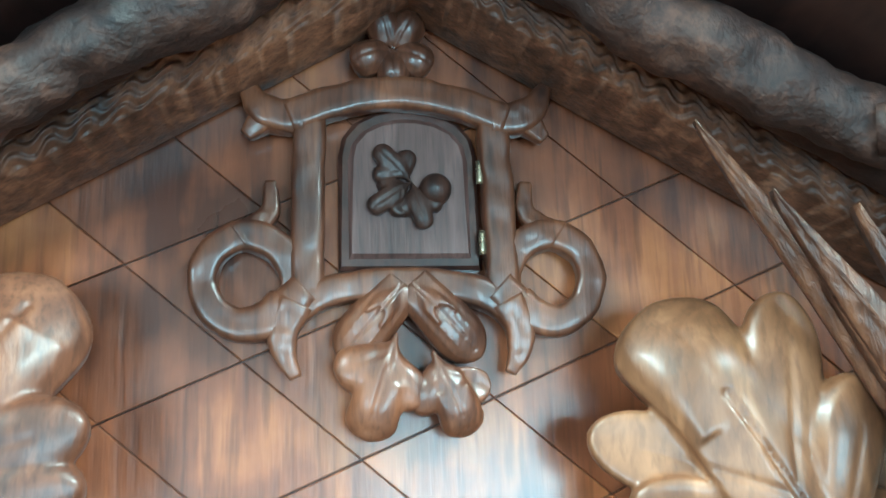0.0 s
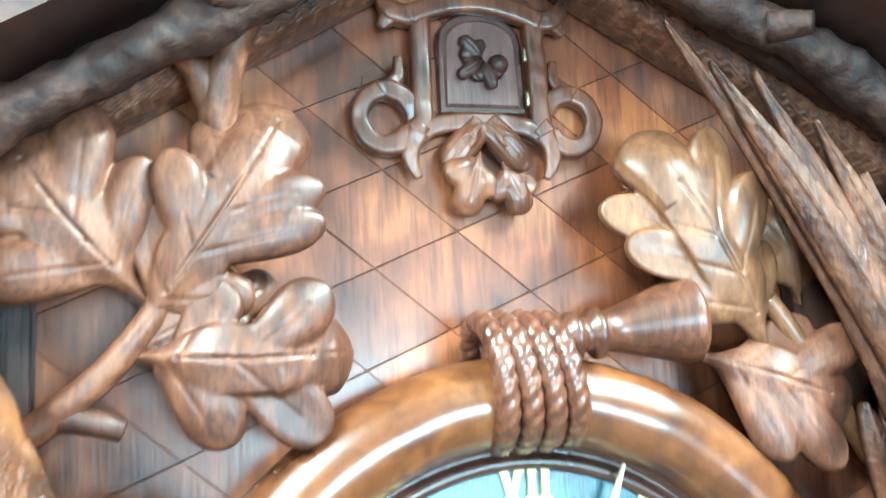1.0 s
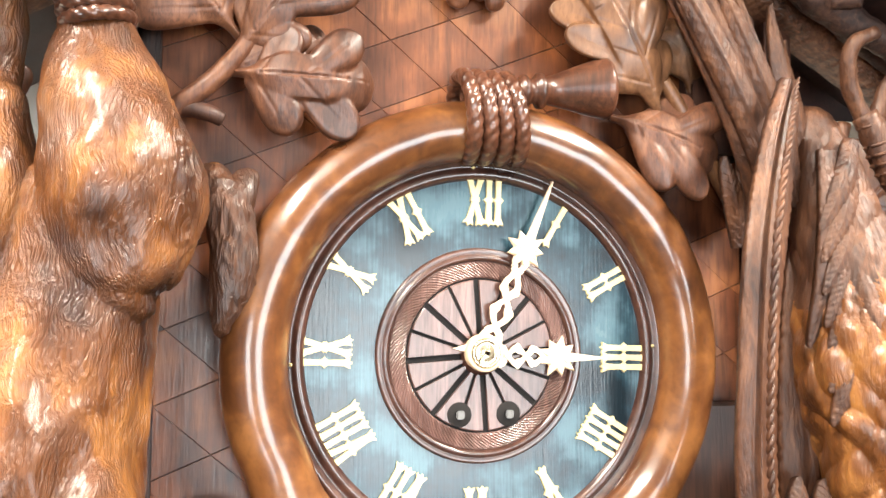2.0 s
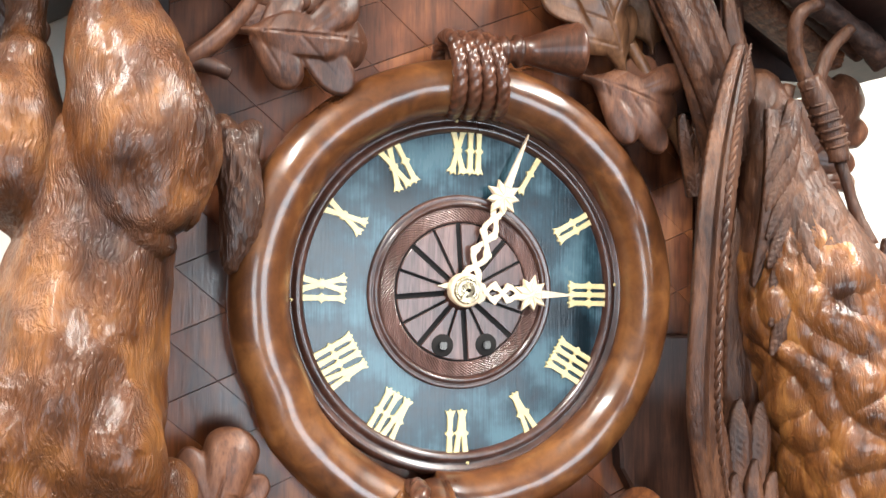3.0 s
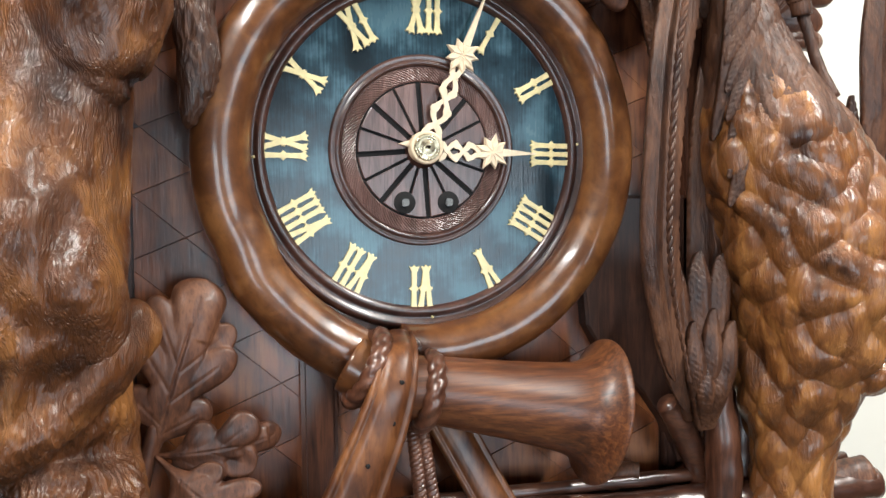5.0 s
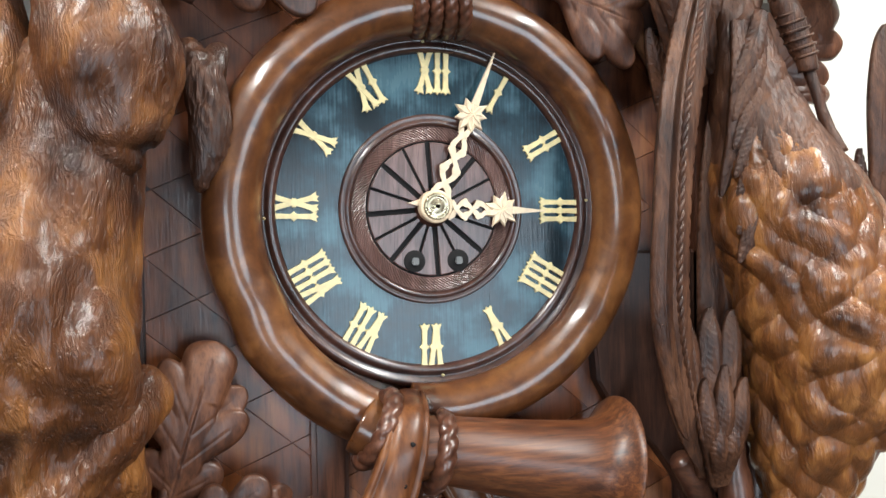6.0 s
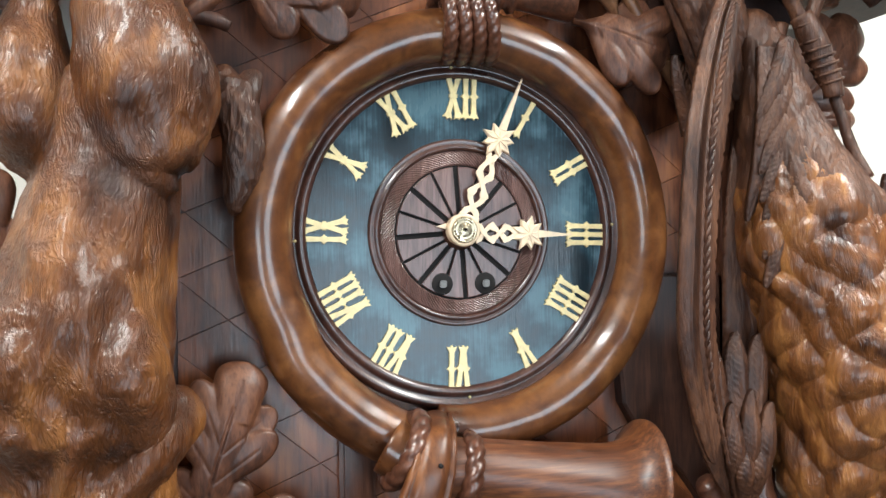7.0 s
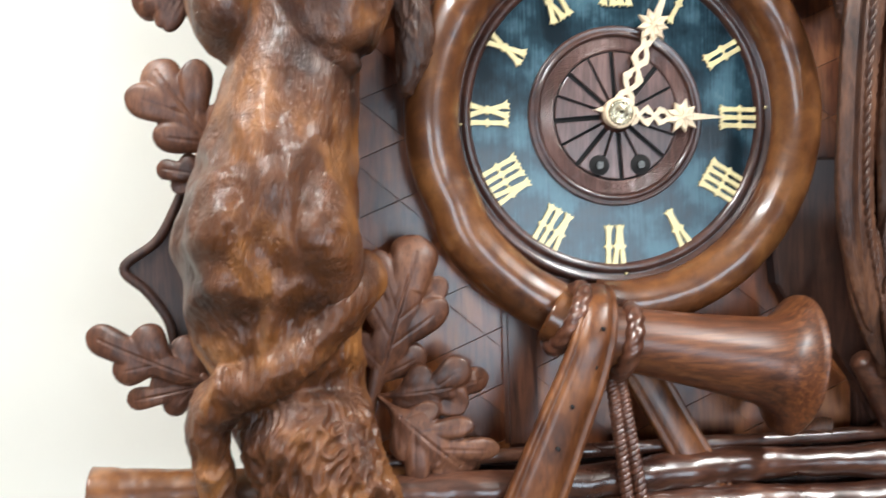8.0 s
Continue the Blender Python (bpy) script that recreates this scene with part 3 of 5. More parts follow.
# ---- the roof ----
roof = thing("clock_roof", (0, 0.05, Z0 + 0.3), "dark gabled clock roof edged with carved bark beams", "roof")
RU = 0.320                     # underside of the slabs at the ridge
for sx in (-1, 1):
    poly = [(0, RU), (sx * 0.300, RU - SLOPE * 0.300), (sx * 0.306, RU - SLOPE * 0.300 + 0.016), (0, RU + 0.022)]
    if sx < 0:
        poly = poly[::-1]
    part("roof_slab", prism(poly, -0.075, WALL_Y - 0.004), ROOF, roof)

    # flat beam with wavy bark furrows
    V, Fc = [], []
    n1, n2 = 480, 110
    for i in range(n1):
        x = 0.262 * i / (n1 - 1)
        for j in range(n2):
            v = j / (n2 - 1)
            z = 0.3010 - SLOPE * x + 0.029 * v
            wob = noise.noise(Vector((x * 45 + sx * 9, v * 2.2, 1.0)))
            phase = v * 12.5 + 0.42 * math.sin(x * 900 + v * 9 + 5 * wob) + 1.0 * wob
            ridge = (1 - abs(math.sin(math.pi * phase))) ** 0.8
            gone = 0.55 + 0.45 * noise.noise(Vector((x * 110, v * 9, 4.0 + sx)))
            y = -0.012 - 0.004 * (1 - (2 * v - 1) ** 4) + 0.0018 * ridge * gone - 0.0016 * noise.noise(Vector((x * 30, v * 2, sx)))
            V.append((sx * x, y, z + Z0))
    for i in range(n1 - 1):
        for j in range(n2 - 1):
            q = (i * n2 + j, (i + 1) * n2 + j, (i + 1) * n2 + j + 1, i * n2 + j + 1)
            Fc.append(q if sx > 0 else q[::-1])
    o = len(V)
    for i in range(n1):
        for j in (0, n2 - 1):
            x, _, z = V[i * n2 + j]
            V.append((x, 0.0125, z))
    for i in range(n1 - 1):
        a, b = i * n2, (i + 1) * n2
        q = (a, o + 2 * i, o + 2 * i + 2, b)
        Fc.append(q if sx > 0 else q[::-1])
        q = (b + n2 - 1, o + 2 * i + 3, o + 2 * i + 1, a + n2 - 1)
        Fc.append(q if sx > 0 else q[::-1])
    from_lists("bark_beam", V, Fc, BARK, roof, "flat beam carved with wavy bark furrows")
    # round branch under the slab's front
    rows = [(sx * x, -0.038 + 0.003 * math.sin(x * 40), RU - 0.0115 - SLOPE * x + 0.0012 * math.sin(x * 55 + sx), 0.0088 + 0.0012 * math.sin(x * 90 + 2 * sx)) for x in np.linspace(0.0, 0.272, 12)]
    tube("branch", rows, LOG, roof, "round branch with cut twigs", n=200, seg=30, rough=0.0026, freq=60)
    rows = [(sx * x, -0.024, RU - 0.0085 - SLOPE * x, 0.0060) for x in np.linspace(0.01, 0.268, 8)]
    tube("branch", rows, LOG, roof, n=70, seg=14, rough=0.0016, freq=80)
    for x in (0.095, 0.19):
        z = RU - 0.012 - SLOPE * x
        tube("twig_stub", [(sx * x, -0.044, z - 0.002, 0.006), (sx * (x + 0.008), -0.050, z - 0.003, 0.005), (sx * (x + 0.012), -0.054, z - 0.004, 0.0045)], LOG, roof, n=12, seg=12, rough=0.001, freq=120)

part("eave_board", prism([(0.190, RU - SLOPE * 0.190), (0.190, 0.152), (0.290, 0.152)], 0.050, 0.060), ROOF, roof)

# ---- the dial ----
dial = thing("clock_dial", (0, 0.012, Z0), "blue-black painted dial with bone Roman numerals", "dial")
lathe("dial_plate", [(0, 0.0005), (0, 0.03), (0, 0.06), (0, 0.094), (-0.006, 0.094)], (0, 0.0, 0), (0, -1, 0), DIAL, dial, "blue-black painted ring", seg=96, smooth=False)
lathe("bezel", [(-0.013, 0.1075), (-0.002, 0.1075), (0.0015, 0.1065), (0.0035, 0.1045), (0.0035, 0.1025), (0.0012, 0.1012), (0.0010, 0.0995), (0.0030, 0.0985), (0.0042, 0.0965), (0.0034, 0.0945), (0.0012, 0.0932), (-0.001, 0.0930)], (0, 0, 0), (0, -1, 0), BEZEL, dial, "dark turned double moulding", seg=128)
lathe("inner_moulding", [(-0.001, 0.0570), (0.0020, 0.0566), (0.0028, 0.0553), (0.0018, 0.0541), (0.0020, 0.0533), (0.0034, 0.0522), (0.0030, 0.0507), (0.0008, 0.0497), (-0.001, 0.0495)], (0, 0, 0), (0, -1, 0), BEZEL, dial, "dark turned ring", seg=96)
# punched band
V, Fc = [], []
na, nr = 260, 12
rp = np.random.RandomState(3)
for i in range(na):
    for j in range(nr):
        a, r = 2 * math.pi * i / na, 0.0408 + (0.0500 - 0.0408) * j / (nr - 1)
        h = 0.0006 + 0.0005 * ((i + j) % 2) * rp.uniform(0.5, 1) + (0.0006 if 0 < j < nr - 1 else 0)
        V.append((r * math.cos(a), -h, Z0 + r * math.sin(a)))
for i in range(na):
    for j in range(nr - 1):
        k = (i + 1) % na
        Fc.append((i * nr + j, i * nr + j + 1, k * nr + j + 1, k * nr + j))
from_lists("punched_band", V, Fc, CENTRE, dial, "band punched with a fine hatch", smooth=False)
# bed painted black so the grooves between segments look deep and shaded
lathe("wheel_bed", [(-0.0005, 0.041), (0.0003, 0.041), (0.0003, 0.001)], (0, 0, 0), (0, -1, 0), RECESS_SHADE, dial, seg=64, smooth=False)
for k in range(16):
    wide = 0.0016 if k % 2 == 0 else 0.0009
    nxt = 0.0009 if k % 2 == 0 else 0.0016
    a0, a1 = 2 * math.pi * (k + 0.18) / 16, 2 * math.pi * (k + 1.18) / 16
    poly = []
    for r, flip in ((0.0398, False), (0.0085, True)):
        arc = []
        for m in range(7):
            w0, w1 = a0 + wide / r, a1 - nxt / r
            a = w0 + (w1 - w0) * m / 6
            arc.append((r * math.cos(a), r * math.sin(a)))
        poly += arc[::-1] if flip else arc
    part("wheel_segment", prism(poly, -0.0021, 0.0, 0.0005), CENTRE, dial)
for k, a in enumerate((92.5, 182.5, 272.5, 2.5)):
    x, z = 0.1 * math.cos(radians(a)), 0.1 * math.sin(radians(a))
    lathe("pin", [(0, 0.0009), (0.0024, 0.0009), (0.0029, 0.0002)], (x, 0, z), (0, -1, 0), BONE, dial, "tiny pale pin", seg=10)
for sx in (-1, 1):
    # closed black disc, the hole's shade put into its colour
    hole = lathe("winding_hole", [(0.0, 0.0066), (0.0024, 0.0066), (0.0026, 0.0062), (0.0025, 0.0002)], (0.0015 + sx * 0.0135, 0, -0.031), (0, -1, 0), RECESS_SHADE, dial, "black disc painted as the dark of a winding hole", seg=28)
    c = bmesh.new()
    box(0.0015 + sx * 0.0135 - 0.0022, 0.0015 + sx * 0.0135 + 0.0022, -0.0052, 0.0, Z0 - 0.0332, Z0 - 0.0288, 0.0006, c)
    part("winding_arbor", c, STEEL, hole, "polished square steel arbor")


def bar_poly(p, q, w0, w1):
    """A fretted stroke from p to q: spiked ends and a knobbed middle."""
    (x0, z0), (x1, z1) = p, q
    L = math.hypot(x1 - x0, z1 - z0)
    ex, ez = (x1 - x0) / L, (z1 - z0) / L
    half = [(-0.060, 0.06), (-0.005, 0.60), (-0.030, 1.60), (0.060, 1.10), (0.10, 0.84), (0.43, 0.74), (0.47, 1.15), (0.50, 1.60), (0.53, 1.15), (0.57, 0.74), (0.90, 0.84), (0.94, 1.10), (1.030, 1.60), (1.005, 0.60), (1.060, 0.06)]
    up = [(t * L, v * (w0 + (w1 - w0) * t) / 2) for t, v in half]
    pts = up + [(t, -v) for t, v in up[::-1]]
    return [(x0 + ex * t - ez * v, z0 + ez * t + ex * v) for t, v in pts]


def numeral(text, hour):
    """One numeral, its foot towards the centre."""
    W = {"I": 0.0052, "V": 0.0095, "X": 0.0105}
    total = sum(W[c] for c in text)
    bm = bmesh.new()
    x, k = -total / 2, 0
    r0, r1 = 0.0700, 0.0955
    th = radians(90 - 30 * hour - 1.3)
    strokes = []
    for c in text:
        if c == "I":
            strokes.append(((x + 0.0026, r0), (x + 0.0026, r1)))
        elif c == "V":
            strokes += [((x + 0.0048, r0), (x + 0.0018, r1)), ((x + 0.0048, r0), (x + 0.0080, r1))]
        else:
            strokes += [((x + 0.0018, r0), (x + 0.0088, r1)), ((x + 0.0088, r0), (x + 0.0018, r1))]
        x += W[c]
    for p, q in strokes:
        poly = bar_poly(p, q, 0.0038, 0.0038)
        turn = [(a * math.sin(th) + b * math.cos(th), -a * math.cos(th) + b * math.sin(th)) for a, b in poly]
        prism(turn, -0.0016 - 0.00012 * k, 0.0004, 0.0003, bm)
        k += 1
    return part("numeral", bm, BONE, dial, "fretted bone numeral " + text)


for h, text in enumerate(("I", "II", "III", "IIII", "V", "VI", "VII", "VIII", "IX", "X", "XI", "XII"), 1):
    numeral(text, h)


def hand(name, angle, length, leaf_at, y, label):
    """A fretted hand: two braided strands, a star-shaped vine leaf, a long needle."""
    th = radians(angle)
    d, s = (math.cos(th), math.sin(th)), (-math.sin(th), math.cos(th))

    def at(t, v):
        return (d[0] * t + s[0] * v, d[1] * t + s[1] * v)
    bm = bmesh.new()
    n = 34
    lo = 0.009
    for side in (-1, 1):
        left, right = [], []
        for i in range(n):
            t = lo + (leaf_at - lo) * i / (n - 1)
            u = i / (n - 1)
            v = side * 0.0047 * (1 - 0.35 * u) * math.cos(u * math.pi * 3.4)
            w = 0.0019 * (1.0 - 0.2 * u) + 0.0009 * (i % 7 in (3, 4))
            left.append(at(t, v + w))
            right.append(at(t, v - w))
        for i in range(n - 1):
            prism([left[i], right[i], right[i + 1], left[i + 1]], y - 0.0002 * side, y + 0.0012, 0, bm)
    star = []
    for k in range(18):
        a = 2 * math.pi * k / 18
        r = (0.0108 if k % 2 == 0 else 0.0070) * (1.0 if k % 4 else 1.12)
        star.append(at(leaf_at + r * math.cos(a), r * 0.95 * math.sin(a)))
    prism(star, y - 0.0010, y + 0.0012, 0.0012, bm)
    for k in range(9):
        a = 2 * math.pi * k / 9 + 0.1
        c, e = at(leaf_at + 0.001 * math.cos(a), 0.001 * math.sin(a)), at(leaf_at + 0.0085 * math.cos(a), 0.008 * math.sin(a))
        m = at(leaf_at + 0.005 * math.cos(a + 0.2), 0.005 * math.sin(a + 0.2))
        prism([c, e, m], y - 0.0016, y - 0.0008, 0.0002, bm)
    tip0 = leaf_at + 0.006
    prism([at(tip0, -0.0024), at(length, -0.0004), at(length + 0.0008, 0), at(length, 0.0004), at(tip0, 0.0024)], y - 0.0012, y + 0.0008, 0.0004, bm)
    return part(name, bm, IVORY, dial, label)


hand("minute_hand", 67.6, 0.1005, 0.0605, -0.0080, "fretted bone minute hand just past twelve")
hand("hour_hand", -1.6, 0.0700, 0.0425, -0.0055, "fretted bone hour hand at three")
c = bmesh.new()
prism([(-0.0165, 0.0036), (-0.006, 0.0066), (-0.006, 0.0006)], -0.0062, -0.0048, 0.0003, c)
part("hand_tail", c, IVORY, dial)
lathe("hub", [(0.0, 0.0110), (0.003, 0.0105), (0.004, 0.0092), (0.0075, 0.0088), (0.0085, 0.0086)], (0, 0, 0), (0, -1, 0), BEZEL, dial, seg=40)
lathe("hand_ring", [(0.0030, 0.0099), (0.0098, 0.0099), (0.0106, 0.0094), (0.0106, 0.0080), (0.0100, 0.0076)], (0, 0, 0.0012), (0, -1, 0), IVORY, dial, "pale bone ring of the hands", seg=48)
lathe("hand_collar", [(0.0070, 0.0078), (0.0112, 0.0078), (0.0120, 0.0070), (0.0114, 0.0062), (0.0111, 0.0052), (0.0116, 0.0040), (0.0118, 0.0002)], (0, 0, 0.0012), (0, -1, 0), BRASS, dial, "worn brass hand collar", seg=40)
lathe("hand_pin", [(0, 0.0012), (0.015, 0.0011), (0.0158, 0.0002)], (0, 0, 0.0012), (0, -1, 0), STEEL, dial, seg=12)
c = bmesh.new()
prism([(-0.0040, -0.0030), (-0.0034, -0.0036), (0.0012, 0.0026), (0.0006, 0.0032)], -0.0135, -0.0120, 0, c)
part("taper_pin", c, BRASS, dial)

# ---- the cuckoo's door and its scrolled surround ----
crest = thing("cuckoo_door_surround", (0, 0.014, Z0 + 0.225), "scrolled carved surround of the cuckoo door", "ornament")
CX = -0.003
YC = 0.0085


def band(name, pts, w, parent, mat=FRAME, n=28, closed=False, y=YC, label=""):
    rows = [(CX + p[0], y, p[1], (p[2] if len(p) > 2 else w) / 2) for p in pts]
    return tube(name, rows, mat, parent, label, n=n, seg=24, flat=0.78, square=6.5, closed=closed, rough=0.0005, freq=160)


CREST = wood("crest_walnut", (0.034, 0.012, 0.007), (0.105, 0.038, 0.018), (0.210, 0.080, 0.036), 0.40, (60, 60, 12), 0.3, coat=0.3)
PX = {-1: 0.0020, 1: 0.0}
for sx in (-1, 1):
    band("post", [(sx * 0.0255 + PX[sx], 0.224), (sx * 0.0252 + PX[sx], 0.245), (sx * 0.0245 + PX[sx], 0.270)], 0.0082, crest, CREST)
    band("horn_tip", [(sx * 0.024, 0.2705), (sx * 0.030, 0.2705), (sx * 0.035, 0.2730, 0.008), (sx * 0.0395, 0.2805, 0.003)], 0.0085, crest, CREST, y=YC - 0.0004)
    band("horn_tip", [(sx * 0.026, 0.2695), (sx * 0.033, 0.2705), (sx * 0.0385, 0.2655, 0.0035)], 0.008, crest, CREST, y=YC - 0.0002)
    ring_rows = [(sx * 0.0378 + sx * 0.0106 * math.cos(a), 0.2285 + 0.0112 * math.sin(a), w) for a, w in ((radians(205), 0.004), (radians(170), 0.0065), (radians(130), 0.008), (radians(85), 0.0078), (radians(40), 0.0074), (radians(0), 0.0072), (radians(-40), 0.0075), (radians(-80), 0.008), (radians(-120), 0.009), (radians(-150), 0.009))]
    band("scroll", ring_rows, 0.007, crest, CREST, n=46)
    band("scroll_curl", [(sx * 0.0400, 0.2390, 0.0075), (sx * 0.0350, 0.2425, 0.006), (sx * 0.0322, 0.2462, 0.0048), (sx * 0.0325, 0.2535, 0.003)], 0.006, crest, CREST, y=YC - 0.0003)
    band("foot_spur", [(sx * 0.0260, 0.2225, 0.009), (sx * 0.0290, 0.2165, 0.0075), (sx * 0.0288, 0.2105, 0.006), (sx * 0.0262, 0.2045, 0.0028)], 0.007, crest, CREST, y=YC - 0.0006)
    band("shoulder", [(sx * 0.0345, 0.2185, 0.008), (sx * 0.030, 0.2205, 0.009), (sx * 0.024, 0.226, 0.009)], 0.009, crest, CREST, y=YC - 0.0001)
band("arched_rail", [(-0.028, 0.270), (-0.015, 0.2748), (0, 0.2772), (0.015, 0.2748), (0.028, 0.270)], 0.0085, crest, CREST, n=40, y=YC - 0.0005)
band("lower_rail", [(-0.029, 0.2195), (-0.017, 0.2255), (0, 0.2275), (0.017, 0.2255), (0.029, 0.2195)], 0.0075, crest, CREST, n=40, y=YC - 0.0003)
for k, (b, t, w, n) in enumerate((((-0.001, 0.2280), (-0.0175, 0.2085), 0.0140, 0), ((-0.001, 0.2280), (0.0170, 0.2085), 0.0140, 0), ((-0.004, 0.2145), (-0.0120, 0.1890), 0.0240, 1), ((0.0045, 0.2100), (0.0130, 0.1895), 0.0200, 1))):
    leaf("leaf", (b[0] + CX + 0.002, 0.006 - 0.002 * (k > 1), b[1]), (t[0] + CX + 0.002, 0.0045, t[1]), w, crest, CREST, lobes=n, cup=0.16, seed=k, thick=0.003, fine=0.7, lead=0.95 if n == 0 else 0.55, spread=52)
for k, (dx, dz) in enumerate(((-0.011, -0.004), (0.010, -0.005), (-0.004, 0.012), (0.006, 0.010), (0.000, -0.010))):
    leaf("rosette_leaf", (CX - 0.001, 0.0075, 0.2895), (CX - 0.001 + dx, 0.0055, 0.2895 + dz), 0.0105, crest, FRAME, lobes=0, lead=0.9, cup=0.25, seed=k + 30, fine=0.5, thick=0.003)

door = thing("cuckoo_door", (0, 0.014, Z0 + 0.23), "small dark arched cuckoo door with a carved leaf", "door")
DX = CX + 0.0025               # middle of the door
arch = [(DX - 0.0180, 0.2312), (DX + 0.0180, 0.2312)] + [(DX + 0.0180 * math.cos(radians(a)), 0.2600 + 0.0145 * math.sin(radians(a)) ** 0.8) for a in (2, 20, 40, 60, 78, 90, 102, 120, 140, 160, 178)]
door_leaf = part("door_leaf", prism(arch, 0.0105, 0.0152, 0.0012), BEZEL, door)
inner = [(DX + (x - DX) * 0.86, 0.2515 + (z - 0.2515) * 0.86) for x, z in arch]
part("door_field", prism(inner, 0.0095, 0.0130, 0.0014), CENTRE, door)
for k, a in enumerate((215, 285, 135)):
    r = (0.0135, 0.013, 0.013)[k]
    leaf("carved_leaf", (CX + 0.003, 0.0080, 0.2535), (CX + 0.003 + r * math.cos(radians(a)), 0.0066, 0.2535 + r * math.sin(radians(a))), 0.0125, door_leaf, DARK, lobes=1, spread=55, cup=0.16, seed=k + 50, fine=0.5, thick=0.0025)
lathe("door_knob", [(0, 0.0042), (0.002, 0.004), (0.0042, 0.0026), (0.0046, 0.0002)], (CX + 0.009, 0.0085, 0.2515), (0, -1, 0), DARK, door_leaf, seg=18)
for z in (0.2375, 0.2560):
    tube("hinge", [(CX + 0.0205, 0.0075, z - 0.003, 0.0009), (CX + 0.0205, 0.0075, z + 0.003, 0.0009)], BRASS, door_leaf, "small brass wire hinge", n=6, seg=8)

# ---- the hunting horn round the dial ----
horn = thing("hunting_horn", (0, 0.012, Z0 - 0.15), "polished carved wooden hunting horn looped round the dial", "horn")
HY = -0.006
coil = []
for k in range(41):
    a = radians(-100 - 358 * k / 40)
    r = 0.1185 + (0.003 if k < 6 else 0)
    fat = 0.0172 - 0.0022 * k / 40
    coil.append((r * math.cos(a), HY - 0.006 * max(0, 1 - k / 7), r * math.sin(a) - 0.008 * max(0, 1 - k / 6), fat))
tube("coil", coil, HORN, horn, "polished coil of the horn", n=220, seg=32, rough=0.0007, freq=22)
BA = (math.cos(radians(-11)), 0, math.sin(radians(-11)))
prof = [(0.0, 0.0165), (0.012, 0.0186), (0.04, 0.0204), (0.07, 0.0226), (0.092, 0.0248), (0.103, 0.0260), (0.111, 0.0274), (0.118, 0.0298), (0.1240, 0.0342), (0.1280, 0.0402), (0.1298, 0.0438), (0.1314, 0.0440), (0.1318, 0.0420), (0.126, 0.0345), (0.112, 0.0265), (0.085, 0.0200), (0.06, 0.0010)]
lathe("bell", prof, (-0.029, -0.030, -0.1335), BA, BELL, horn, "flared wooden bell", seg=64)
tube("tube_end", [(-0.050, -0.020, -0.122, 0.0168), (-0.035, -0.026, -0.131, 0.0165), (-0.015, -0.030, -0.1375, 0.0162)], HORN, horn, n=18, seg=24)
MA = (math.cos(radians(6)), 0, math.sin(radians(6)))
prof = [(0.004, 0.0068), (0.026, 0.0070), (0.028, 0.0092), (0.0305, 0.0092), (0.032, 0.0062), (0.035, 0.0062), (0.0365, 0.0090), (0.039, 0.0090), (0.0405, 0.0064), (0.044, 0.0066), (0.0455, 0.0096), (0.048, 0.0096), (0.0495, 0.0072), (0.057, 0.0090), (0.066, 0.0118), (0.075, 0.0146), (0.081, 0.0160), (0.0835, 0.0168), (0.0855, 0.0166), (0.0860, 0.0148), (0.078, 0.0100), (0.074, 0.0004)]
lathe("mouthpiece", prof, (-0.017, -0.012, 0.1365), MA, FRAME, horn, "turned wooden mouthpiece", seg=40)


def rope_ring(name, centre, axis, rad, thick, parent, mat=ROPE, turns=9, squash=1.0):
    ax = Vector(axis).normalized()
    u = Vector((0, -1, 0))
    u = (u - ax * u.dot(ax)).normalized()
    w = ax.cross(u)
    rows = []
    for k in range(120):
        a = 2 * math.pi * k / 120
        q = Vector(centre) + u * (math.cos(a) * rad) + w * (math.sin(a) * rad * squash)
        rows.append((q.x, q.y, q.z, thick))
    v, f = twist_lists(rows, round(turns * 3))
    return from_lists(name, v, f, mat, parent)


wrap = thing("rope_binding", (0, 0, Z0 + 0.125), "carved rope binding wound round the horn", "rope")
for k in range(4):
    x = -0.0115 + 0.0083 * k
    rope_ring("winding", (x, -0.008, 0.1255), (1, 0, 0.10 + 0.03 * k), 0.0195, 0.0044, wrap, turns=8, squash=1.12)

# ---- straps and cord below the horn ----
strap = thing("carved_strap", (-0.04, -0.03, Z0 - 0.3), "carved wooden strap with grooved edges over the horn", "strap", "straps")


def strap_lists(rows, n=70, groove=0.16):
    """A flat band along rows of x, y, z, half width, with a groove inside both edges."""
    s = spline(rows, n)
    pts = s[:, :3].copy()
    pts[:, 2] += Z0
    d = np.gradient(pts, axis=0)
    d /= np.linalg.norm(d, axis=1)[:, None]
    side = np.array([1.0, 0, 0])
    prof = [(-1, 0.0045), (-0.97, 0.0), (-0.80, -0.0008), (-0.72, 0.0014), (-0.66, -0.0004), (-0.3, -0.0016), (0.3, -0.0016), (0.66, -0.0004), (0.72, 0.0014), (0.80, -0.0008), (0.97, 0.0), (1, 0.0045), (0.9, 0.006), (-0.9, 0.006)]
    V, Fc = [], []
    for i in range(n):
        e2 = side - d[i] * (side @ d[i])
        e2 /= np.linalg.norm(e2)
        nn = np.cross(d[i], e2)
        if nn[1] < 0:
            nn = -nn
        for u, h in prof:
            V.append(pts[i] + e2 * u * s[i, 3] + nn * h)
    k = len(prof)
    for i in range(n - 1):
        for j in range(k):
            j2 = (j + 1) % k
            Fc.append((i * k + j, i * k + j2, (i + 1) * k + j2, (i + 1) * k + j))
    return V, Fc


